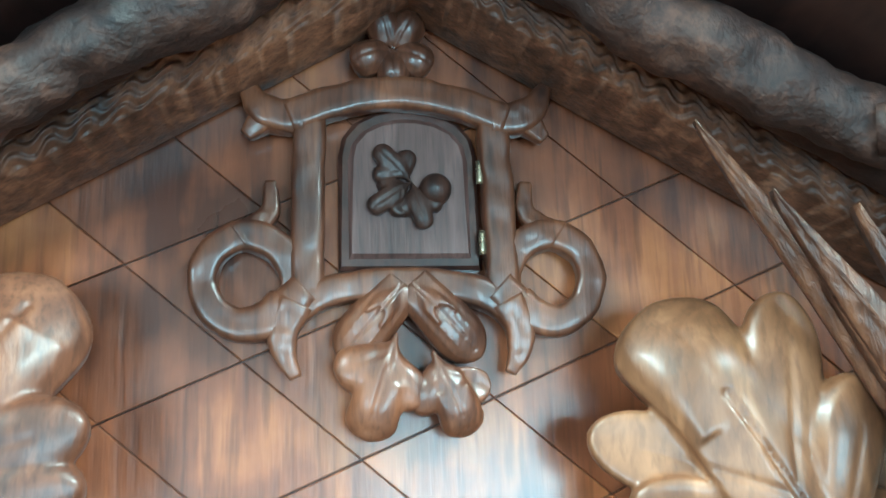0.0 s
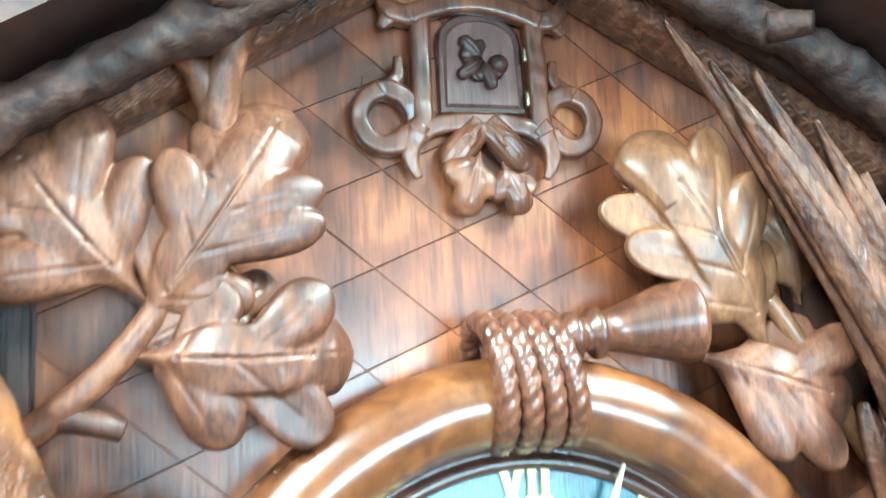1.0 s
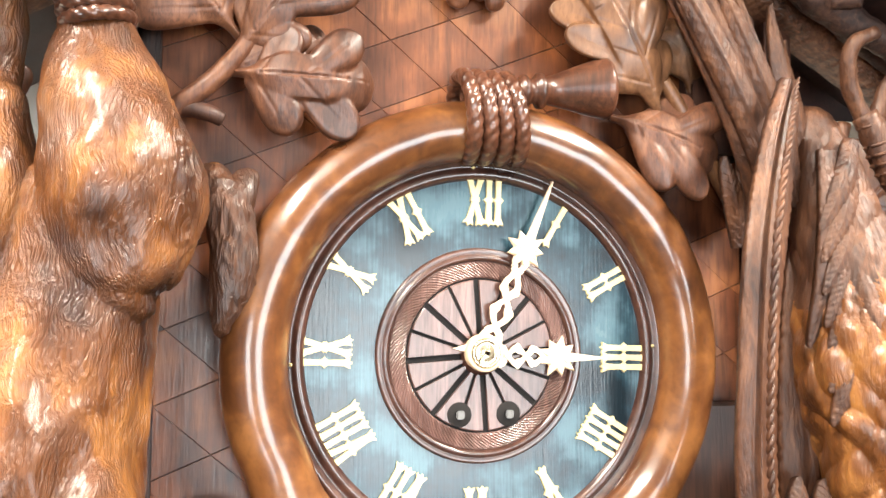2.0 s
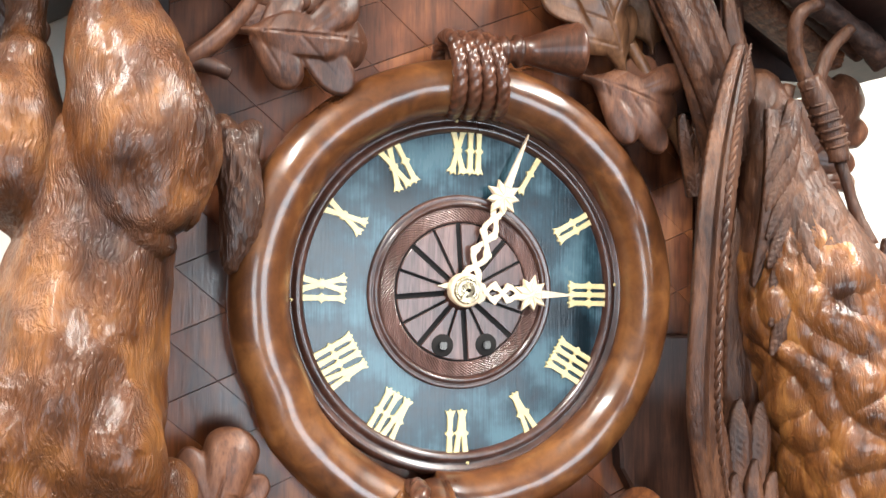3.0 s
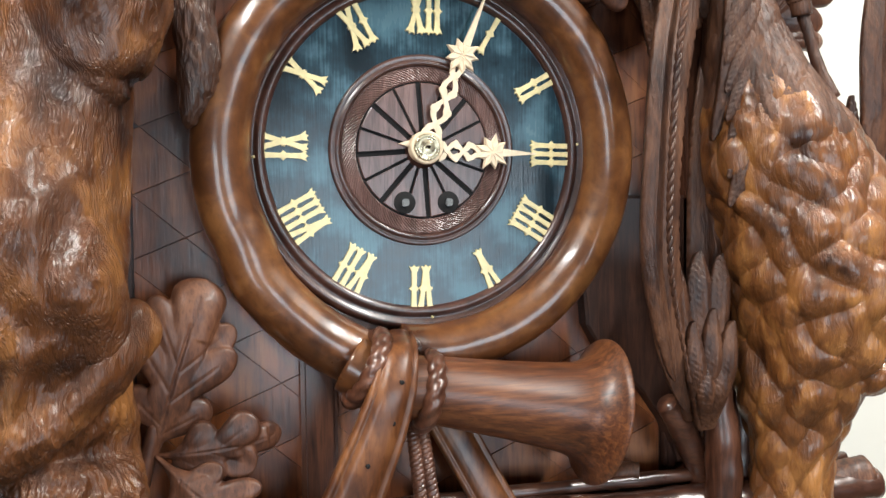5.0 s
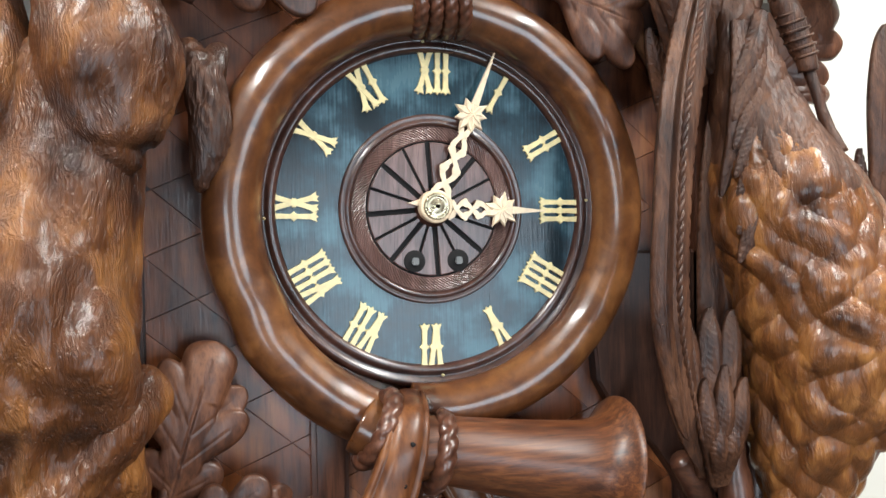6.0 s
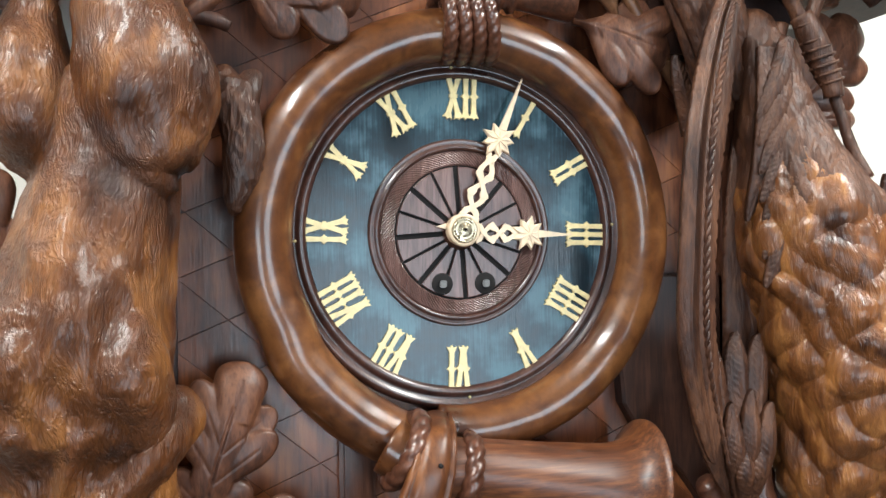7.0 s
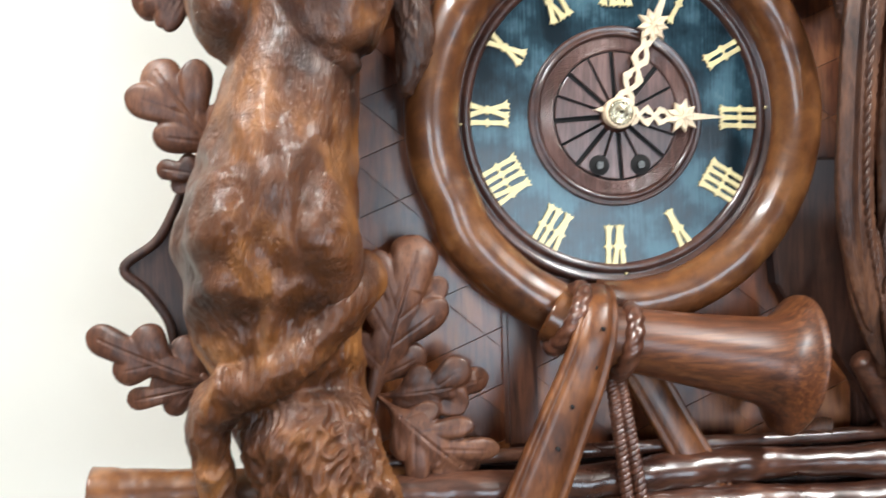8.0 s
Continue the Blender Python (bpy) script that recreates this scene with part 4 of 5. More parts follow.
v, f = strap_lists([(-0.020, -0.014, -0.106, 0.009), (-0.026, -0.042, -0.112, 0.0105), (-0.0315, -0.053, -0.130, 0.0125), (-0.040, -0.054, -0.155, 0.0145), (-0.052, -0.052, -0.185, 0.0160), (-0.066, -0.050, -0.220, 0.0175), (-0.086, -0.046, -0.270, 0.018)])
strap_band = from_lists("strap_band", v, f, STRAP, strap)
rs = random.Random(2)
for k, (x, z) in enumerate(((-0.031, -0.128), (-0.036, -0.150), (-0.045, -0.172), (-0.054, -0.196))):
    # small black discs paint the dark of the peg holes
    lathe("peg_hole", [(0.0, 0.0013), (0.0022, 0.0013), (0.0022, 0.0002)], (x + rs.uniform(-0.003, 0.003), -0.0535, z), (0, -1, 0), RECESS_SHADE, strap_band, seg=8)
strap_two = thing("carved_strap", (0.03, -0.02, Z0 - 0.3), "carved wooden strap hanging behind the horn bell", "strap", "straps")
v, f = strap_lists([(-0.004, -0.006, -0.135, 0.011), (0.009, -0.014, -0.158, 0.0125), (0.028, -0.022, -0.195, 0.0125), (0.050, -0.030, -0.238, 0.0130), (0.068, -0.030, -0.275, 0.013)])
from_lists("strap_band", v, f, STRAP, strap_two)
for x, z, ax in ((-0.0420, -0.1240, (0.88, 0, -0.47)), (-0.0085, -0.1390, (0.97, 0, -0.24))):
    rope_ring("binding", (x, -0.026 if x < -0.03 else -0.030, z), ax, 0.0192, 0.0058, strap, turns=4.5)
cord = thing("twisted_cord", (-0.012, -0.03, Z0 - 0.3), "carved twisted cord hanging from the horn", "cord")
for k, (a, b) in enumerate(((-0.0165, -0.010), (-0.0105, -0.001))):
    v, f = rope_lists([(a, -0.026, -0.150, 0.0036), (a + 0.001, -0.034, -0.175, 0.0038), (a * 0.5 + b * 0.5, -0.038, -0.205, 0.0038), (b, -0.040, -0.240, 0.0038), (b + 0.001, -0.040, -0.275, 0.0038)], 150, strands=2, turns=20)
    from_lists("cord_strand", v, f, ROPE, cord)

# ---- base branches ----
base = thing("base_branches", (0, -0.01, Z0 - 0.25), "carved horizontal branches forming the base of the clock", "branch")
rows = [(x, -0.024 + 0.004 * math.sin(x * 17), -0.2235 + 0.0015 * math.sin(x * 23), 0.0112 + 0.0012 * math.sin(x * 41)) for x in np.linspace(-0.150, 0.305, 14)]
tube("branch", rows, GLOSSY_LOG, base, n=160, seg=22, rough=0.0016, freq=34)
rows = [(x, -0.028, -0.2455 + 0.0015 * math.sin(x * 19 + 1), 0.0125 + 0.001 * math.sin(x * 37)) for x in np.linspace(-0.170, 0.29, 14)]
tube("branch", rows, GLOSSY_LOG, base, n=140, seg=22, rough=0.0016, freq=34)
rows = [(-0.322, -0.020, -0.214, 0.0150), (-0.300, -0.020, -0.215, 0.0140), (-0.270, -0.020, -0.216, 0.0128), (-0.20, -0.022, -0.219, 0.0128), (-0.14, -0.020, -0.222, 0.0125)]
tube("branch", rows, HORN, base, "branch with a smooth sawn end", n=60, seg=22, rough=0.001, freq=50)
c = bmesh.new()
box(-0.160, 0.285, -0.012, 0.0138, Z0 - 0.262, Z0 - 0.2120, 0.003, c)
part("base_board", c, DARK, base)
tube("moulding", [(x, -0.014, -0.2085, 0.0045) for x in np.linspace(-0.158, 0.292, 8)], GLOSSY_LOG, base, n=80, seg=14, rough=0.0008, freq=40)
c = bmesh.new()
box(-0.074, -0.052, 0.008, 0.0135, Z0 - 0.2100, Z0 - 0.115, 0.003, c)
part("upright", c, FRAME, base)
# arched board between the ring and the wing, its dark colour also painting the recess's shade
arch = [(0.104, -0.060), (0.108, -0.110), (0.118, -0.128), (0.134, -0.142), (0.150, -0.158), (0.164, -0.178), (0.174, -0.205), (0.200, -0.208), (0.200, -0.028), (0.124, -0.028), (0.112, -0.040)]
part("arched_board", prism(arch, 0.002, 0.0137, 0.002), DARK, base)
# upper upright, likewise darkened in colour for the shaded recess
c = bmesh.new()
box(0.126, 0.162, 0.000, 0.0135, Z0 + 0.112, Z0 + 0.205, 0.003, c)
part("upright", c, DARK, base)
tube("post", [(0.219, 0.002, -0.060, 0.012), (0.218, -0.002, -0.110, 0.0125), (0.217, -0.006, -0.165, 0.0120), (0.216, -0.008, -0.215, 0.0125)], FRAME, base, n=40, seg=16, rough=0.0012, freq=60)
tube("branch_stub", [(0.182, -0.012, -0.214, 0.0085), (0.172, -0.018, -0.190, 0.0085), (0.158, -0.022, -0.168, 0.0078), (0.150, -0.024, -0.158, 0.0072)], GLOSSY_LOG, base, n=26, seg=14, rough=0.0014, freq=90)
tube("branch_stub", [(0.118, -0.006, -0.214, 0.006), (0.127, -0.010, -0.2035, 0.006), (0.136, -0.014, -0.203, 0.0055)], BARK, base, n=16, seg=12, rough=0.001, freq=90)
tube("branch_stub", [(0.262, -0.020, -0.225, 0.012), (0.283, -0.024, -0.2185, 0.012), (0.300, -0.026, -0.215, 0.0115)], BARK, base, n=16, seg=16, rough=0.0012, freq=90)
tube("branch_stub", [(0.186, -0.030, -0.23, 0.012), (0.184, -0.034, -0.19, 0.011), (0.180, -0.030, -0.135, 0.009)], FRAME, base, n=26, seg=16, rough=0.0016, freq=70)
side_frame = thing("carved_side_bracket", (-0.28, 0.03, Z0 - 0.16), "dark pointed carved bracket at the side of the case", "bracket")
part("bracket_body", prism([(-0.262, -0.030), (-0.276, -0.046), (-0.289, -0.072), (-0.309, -0.087), (-0.297, -0.102), (-0.285, -0.119), (-0.281, -0.135), (-0.262, -0.150), (-0.170, -0.150), (-0.170, -0.03)], 0.020, 0.052, 0.003), DARK, side_frame)
tube("bracket_edge", [(-0.271, 0.018, -0.042, 0.003), (-0.286, 0.018, -0.070, 0.003), (-0.307, 0.018, -0.087, 0.003), (-0.294, 0.018, -0.102, 0.003), (-0.282, 0.018, -0.120, 0.003), (-0.278, 0.018, -0.140, 0.003)], DARK, side_frame, n=40, seg=8)

# ---- oak branches ----
def branch(label, at):
    return thing("oak_branch", at, label, "oak branch", "oak branches")


ob = branch("carved oak branch with four broad lobed leaves", (-0.15, 0.012, Z0 + 0.12))
tube("stem", [(-0.182, -0.006, 0.108, 0.0062), (-0.160, -0.010, 0.120, 0.0055), (-0.138, -0.014, 0.138, 0.0050), (-0.122, -0.014, 0.160, 0.0045), (-0.108, -0.010, 0.190, 0.0040), (-0.101, -0.014, 0.222, 0.0048)], LEAF, ob, n=50, seg=12, rough=0.0006, freq=120)
tube("cut_twig", [(-0.168, -0.006, 0.1175, 0.0048), (-0.155, -0.010, 0.1210, 0.0046), (-0.143, -0.012, 0.1190, 0.0042), (-0.136, -0.010, 0.1165, 0.0038)], DARK, ob, n=20, seg=12)
tube("forked_twig", [(-0.102, -0.010, 0.204, 0.0058), (-0.104, -0.016, 0.224, 0.0068), (-0.099, -0.024, 0.242, 0.0055), (-0.088, -0.030, 0.260, 0.0050)], BARK, ob, n=30, seg=12, rough=0.0007, freq=120)
tube("forked_twig", [(-0.1035, -0.014, 0.221, 0.0060), (-0.112, -0.020, 0.236, 0.0052), (-0.131, -0.026, 0.255, 0.0046)], BARK, ob, n=24, seg=12, rough=0.0007, freq=120)
leaf("leaf", (-0.128, -0.010, 0.158), (-0.174, -0.012, 0.220), 0.064, ob, bend=0.12, seed=1, skew=0.05, lobes=2, spread=58)
leaf("leaf", (-0.134, -0.010, 0.144), (-0.080, -0.012, 0.228), 0.056, ob, bend=0.13, seed=2, skew=-0.03, lobes=3)
leaf("leaf", (-0.138, -0.012, 0.140), (-0.084, -0.008, 0.164), 0.030, ob, bend=0.10, seed=3, lobes=2)
leaf("leaf", (-0.134, -0.012, 0.140), (-0.057, -0.014, 0.140), 0.054, ob, bend=0.18, droop=-0.04, seed=4, skew=-0.04, lobes=2, spread=55)

ob = branch("carved oak spray with pale polished leaves beside the mouthpiece", (0.11, 0.012, Z0 + 0.12))
tube("stem", [(0.150, -0.002, 0.088, 0.0045), (0.130, -0.010, 0.112, 0.0045), (0.113, -0.012, 0.138, 0.0042), (0.104, -0.012, 0.152, 0.0036)], PALE_LEAF, ob, n=30, seg=12)
leaf("leaf", (0.104, -0.008, 0.128), (0.052, -0.012, 0.219), 0.062, ob, PALE_LEAF, bend=0.12, seed=6, lobes=3, spread=46, lead=0.30)
leaf("leaf", (0.074, -0.004, 0.132), (0.138, -0.012, 0.108), 0.056, ob, bend=0.14, seed=7, lobes=2)
leaf("leaf", (0.128, 0.002, 0.150), (0.119, 0.004, 0.196), 0.032, ob, PALE_LEAF, bend=0.1, seed=8, lobes=2)

ob = branch("carved oak branch with drooping leaves beside the hare", (-0.15, 0.012, Z0 - 0.18))
tube("stem", [(-0.168, -0.004, -0.200, 0.005), (-0.163, -0.010, -0.178, 0.0048), (-0.156, -0.012, -0.150, 0.004)], LEAF, ob, n=24, seg=12)
leaf("leaf", (-0.158, -0.008, -0.172), (-0.127, -0.014, -0.072), 0.056, ob, bend=0.08, seed=11, skew=0.02, lobes=3, spread=50, lead=0.31)
leaf("leaf", (-0.158, -0.012, -0.168), (-0.086, -0.016, -0.159), 0.030, ob, bend=0.16, seed=12, lobes=2, spread=36)
leaf("leaf", (-0.156, -0.014, -0.168), (-0.095, -0.016, -0.222), 0.050, ob, bend=0.22, seed=13, lobes=3)

ob = branch("carved oak leaves standing free of the case beside the hare", (-0.28, 0.02, Z0 - 0.15))
tube("stem", [(-0.235, 0.006, -0.200, 0.005), (-0.250, 0.002, -0.165, 0.005), (-0.262, 0.000, -0.152, 0.004)], LEAF, ob, n=20, seg=10)
leaf("leaf", (-0.250, 0.000, -0.160), (-0.326, -0.004, -0.124), 0.036, ob, bend=0.06, seed=15, lobes=2, spread=40)
leaf("leaf", (-0.252, 0.002, -0.157), (-0.305, 0.000, -0.166), 0.026, ob, bend=0.06, seed=16, lobes=1, spread=34)

ob = branch("carved oak leaves behind the hare's flank", (-0.26, 0.03, Z0))
tube("stem", [(-0.226, 0.012, -0.060, 0.0045), (-0.238, 0.008, -0.030, 0.0042), (-0.250, 0.006, -0.010, 0.0036)], LEAF, ob, n=20, seg=10)
leaf("leaf", (-0.240, 0.006, -0.028), (-0.286, 0.002, 0.036), 0.048, ob, bend=0.10, seed=18, lobes=2)
leaf("leaf", (-0.240, 0.006, -0.036), (-0.284, 0.004, -0.027), 0.024, ob, bend=0.08, seed=19, lobes=2)
ob = branch("carved oak leaves at the clock's shoulder beside the hare", (-0.26, 0.03, Z0 + 0.06))
tube("stem", [(-0.215, 0.010, 0.030, 0.0045), (-0.232, 0.006, 0.058, 0.0042), (-0.246, 0.004, 0.066, 0.0036)], LEAF, ob, n=16, seg=10)
leaf("leaf", (-0.236, 0.004, 0.084), (-0.294, 0.000, 0.068), 0.042, ob, bend=0.10, seed=21)
leaf("leaf", (-0.228, 0.006, 0.110), (-0.262, 0.002, 0.168), 0.040, ob, bend=0.12, seed=22)

ob = branch("carved oak leaves standing free of the case beside the bird", (0.23, 0.02, Z0 + 0.08))
tube("stem", [(0.196, 0.004, 0.050, 0.005), (0.215, 0.000, 0.072, 0.0045), (0.232, -0.002, 0.084, 0.004)], LEAF, ob, n=20, seg=10)
leaf("leaf", (0.222, -0.002, 0.074), (0.284, -0.006, 0.144), 0.058, ob, bend=0.10, seed=24, lobes=2)
leaf("leaf", (0.205, -0.006, 0.070), (0.278, -0.012, 0.074), 0.026, ob, bend=0.14, seed=25, lobes=1, cup=0.2, spread=34)
leaf("leaf", (0.222, 0.004, 0.050), (0.268, 0.000, 0.020), 0.034, ob, bend=0.08, seed=26, lobes=2)

# ---- the carved hare ----
def fur_shape(stroke, depth):
    def shape(co, no):
        out = np.empty(len(co))
        for i, (x, y, z) in enumerate(co):
            big = noise.noise(Vector((x * 26, y * 26, z * 26)))
            mid = noise.noise(Vector((x * 62 + 4, y * 62, z * 50)))
            t = 1.1 * noise.noise(Vector((x * 14 + 7, y * 14, z * 14))) + 0.15
            a, b = x + 0.013 * t, z + 0.010 * noise.noise(Vector((x * 20, y * 20 + 3, z * 20)))
            st = noise.noise(Vector((a * stroke, y * stroke, b * stroke * 0.24)))
            st2 = noise.noise(Vector((a * stroke * 1.9 + 5, y * stroke * 1.9, b * stroke * 0.25)))
            low = min(1, max(0, (Z0 - 0.155 - z) / 0.02)) * (x > -0.235)
            if -0.158 < x < -0.112 and z > Z0:
                low = 0.35
            low = max(low, 0.34 * min(1, max(0, (Z0 - 0.088 - z) / 0.03)))
            lock = noise.noise(Vector((a * 210 + 2, y * 210, b * 75)))
            lump = noise.noise(Vector((x * 44 + 11, y * 44, z * 36 + 2)))
            body = min(1, max(0.35, (Z0 + 0.02 - z) / 0.05))
            out[i] = 0.0055 * big + 0.0056 * body * (0.45 - math.sqrt(lump * lump + 0.010) * 1.5) + 0.0016 * body * mid + depth * (1 - 2.4 * abs(st)) + 0.45 * depth * st2 + low * 0.0030 * (1 - 2.4 * abs(lock))
        return out
    return shape


hare_limbs = [
    # trunk, from the haunches down to the chest
    ([(-0.196, -0.028, 0.070, 0.036, 0.032, 0.02), (-0.199, -0.032, 0.030, 0.038, 0.038, 0.02), (-0.207, -0.036, -0.010, 0.0430, 0.044, 0.02), (-0.214, -0.040, -0.045, 0.0475, 0.049, 0.02), (-0.218, -0.040, -0.085, 0.0490, 0.051, 0.02), (-0.214, -0.036, -0.118, 0.0460, 0.046, 0.02), (-0.208, -0.030, -0.150, 0.041, 0.038, 0.02), (-0.202, -0.028, -0.180, 0.034, 0.034, 0.02)], 160),
    # breast swelling
    ([(-0.234, -0.066, -0.046, 0.020, 0.021, 0.018), (-0.237, -0.073, -0.066, 0.022, 0.022, 0.018), (-0.228, -0.072, -0.088, 0.024, 0.019, 0.016)], 12),
    ([(-0.192, -0.064, -0.046, 0.017, 0.019, 0.016), (-0.189, -0.071, -0.068, 0.020, 0.021, 0.016), (-0.188, -0.060, -0.095, 0.018, 0.018, 0.018)], 12),
    # hind leg with its ankle tied, running up
    ([(-0.180, -0.046, 0.042, 0.028, 0.028, 0.02), (-0.179, -0.048, 0.075, 0.0335, 0.032, 0.02), (-0.184, -0.044, 0.108, 0.029, 0.028, 0.02), (-0.190, -0.040, 0.136, 0.0190, 0.019, 0.015), (-0.192, -0.040, 0.154, 0.0125, 0.013, 0.006), (-0.1945, -0.042, 0.166, 0.0130, 0.013, 0.005), (-0.197, -0.043, 0.173, 0.0165, 0.016, 0.005), (-0.208, -0.048, 0.200, 0.0140, 0.014, 0.010), (-0.226, -0.054, 0.245, 0.014, 0.014, 0.010)], 120),
    # other haunch and leg
    ([(-0.236, -0.030, 0.110, 0.016, 0.020, 0.016), (-0.237, -0.036, 0.078, 0.0215, 0.026, 0.02), (-0.236, -0.038, 0.052, 0.0195, 0.025, 0.016), (-0.231, -0.034, 0.034, 0.012, 0.018, 0.010)], 20),
    ([(-0.238, -0.028, 0.105, 0.014, 0.016, 0.014), (-0.236, -0.022, 0.140, 0.0110, 0.012, 0.010), (-0.242, -0.022, 0.200, 0.011, 0.012, 0.010)], 24),
    # forelegs
    ([(-0.168, -0.046, -0.096, 0.014, 0.018, 0.016), (-0.186, -0.060, -0.116, 0.016, 0.017, 0.016), (-0.214, -0.064, -0.138, 0.016, 0.015, 0.015), (-0.241, -0.056, -0.154, 0.014, 0.015, 0.013), (-0.252, -0.050, -0.178, 0.0105, 0.012, 0.012), (-0.250, -0.048, -0.215, 0.0110, 0.012, 0.012), (-0.246, -0.048, -0.250, 0.012, 0.013, 0.012)], 60),
    # head and ruff
    ([(-0.198, -0.040, -0.165, 0.032, 0.034, 0.02), (-0.194, -0.048, -0.195, 0.0345, 0.036, 0.02), (-0.186, -0.052, -0.225, 0.033, 0.034, 0.02), (-0.178, -0.052, -0.262, 0.026, 0.026, 0.02)], 30),
    # loose paw against the horn
    ([(-0.140, -0.010, 0.083, 0.0075, 0.008, 0.008), (-0.133, -0.014, 0.072, 0.0115, 0.010, 0.009), (-0.130, -0.017, 0.054, 0.0125, 0.010, 0.010), (-0.130, -0.018, 0.036, 0.0105, 0.009, 0.010), (-0.134, -0.018, 0.016, 0.0050, 0.006, 0.007)], 30),
    ([(-0.124, -0.010, 0.086, 0.0050, 0.006, 0.005), (-0.127, -0.014, 0.076, 0.0070, 0.007, 0.006)], 5),
    # fold of the loin
    ([(-0.206, -0.052, 0.022, 0.009, 0.009, 0.008), (-0.196, -0.059, 0.029, 0.011, 0.008, 0.0075), (-0.182, -0.061, 0.030, 0.011, 0.008, 0.0070), (-0.170, -0.055, 0.023, 0.009, 0.009, 0.007)], 40),
]
v, f = sculpt("carved_hare", hare_limbs, 0.00085, fur_shape(420, 0.00016))
hare = from_lists("carved_hare", v, f, FUR)
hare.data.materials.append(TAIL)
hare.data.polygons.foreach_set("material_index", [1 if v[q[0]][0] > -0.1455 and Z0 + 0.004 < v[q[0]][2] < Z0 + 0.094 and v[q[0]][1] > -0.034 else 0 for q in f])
tagged(hare, "carved wooden hare relief hanging by tied legs with chiselled fur", "carving")

tie = thing("ankle_cord", (-0.193, -0.04, Z0 + 0.15), "dark carved cord tied round the hare's ankle", "cord")
for k in range(3):
    rope_ring("winding", (-0.1918 - 0.0012 * k, -0.0405, 0.1510 + 0.0058 * k), (-0.16, 0, 1), 0.0140, 0.0034, tie, turns=6)

# ---- the carved bird ----
def plume_shape(co, no):
    """Puffed breast feathers with round tips towards the tail (up), each row lying over the next; chiselled strokes."""
    out = np.empty(len(co))
    cx, cy = 0.240, -0.03
    su, sv, ha, hb = 0.0235, 0.0175, 0.0145, 0.0178
    for i, (x, y, z) in enumerate(co):
        s = math.atan2(x - cx, -(y - cy) + 0.02) * 0.062
        wu = s + 0.015 * noise.noise(Vector((x * 28 + 9, y * 28, z * 28)))
        wv = z + 0.013 * noise.noise(Vector((x * 24, y * 24, z * 24 + 5)))
        r0 = math.floor(wv / sv)
        h, edge = 0.0, 0.0
        for r in (r0 - 1, r0, r0 + 1):
            off = 0.5 * (r % 2)
            c = round(wu / su - off)
            pick = noise.noise(Vector((c * 3.7 + 0.4, r * 5.3 + 0.2, 0.7)))
            du, dv = (wu - (c + off) * su) / (ha * (1 + 0.22 * pick)), (wv - (r + 0.35 + 0.25 * pick) * sv) / hb
            q = du * du + dv * dv * (1 if dv > 0 else 0.45)
            rise = (1 - q) * (0.95 + 0.8 * pick) + 0.34 * dv
            if q < 1 and rise > h:
                h, edge = rise, q
        t = 0.004 * noise.noise(Vector((x * 40, y * 40, z * 40)))
        strokes = noise.noise(Vector(((x + t) * 330, y * 300, (z + t) * 60)))
        top = min(1.0, max(0.0, (z - Z0 - 0.000) / 0.035))
        puffy = 0.0074 * (1 - top) + 0.0024 * top
        fine = 0.00010 + 0.0007 * edge ** 2 + 0.0003 * top
        out[i] = puffy * (h - 0.5) + 0.0030 * noise.noise(Vector((x * 30, y * 30, z * 30))) + fine * (1 - 2.2 * abs(strokes))
    return out


bird_limbs = [
    ([(0.196, -0.014, 0.130, 0.014, 0.016, 0.012), (0.200, -0.022, 0.095, 0.019, 0.022, 0.02), (0.207, -0.030, 0.055, 0.0275, 0.032, 0.02), (0.217, -0.036, 0.020, 0.042, 0.042, 0.02), (0.228, -0.040, -0.015, 0.054, 0.049, 0.02), (0.241, -0.044, -0.055, 0.0575, 0.054, 0.02), (0.245, -0.046, -0.092, 0.0530, 0.054, 0.02), (0.243, -0.044, -0.122, 0.046, 0.047, 0.02), (0.234, -0.040, -0.152, 0.036, 0.037, 0.02), (0.231, -0.038, -0.190, 0.025, 0.028, 0.02), (0.230, -0.038, -0.245, 0.023, 0.025, 0.02)], 240),
    ([(0.282, -0.056, -0.098, 0.015, 0.015, 0.012), (0.276, -0.068, -0.122, 0.021, 0.019, 0.014), (0.258, -0.072, -0.138, 0.018, 0.015, 0.012)], 16),
    ([(0.222, -0.080, -0.070, 0.016, 0.012, 0.012), (0.216, -0.078, -0.090, 0.016, 0.012, 0.012)], 6),
]
bv, bf = sculpt("carved_bird", bird_limbs, 0.00095, plume_shape)
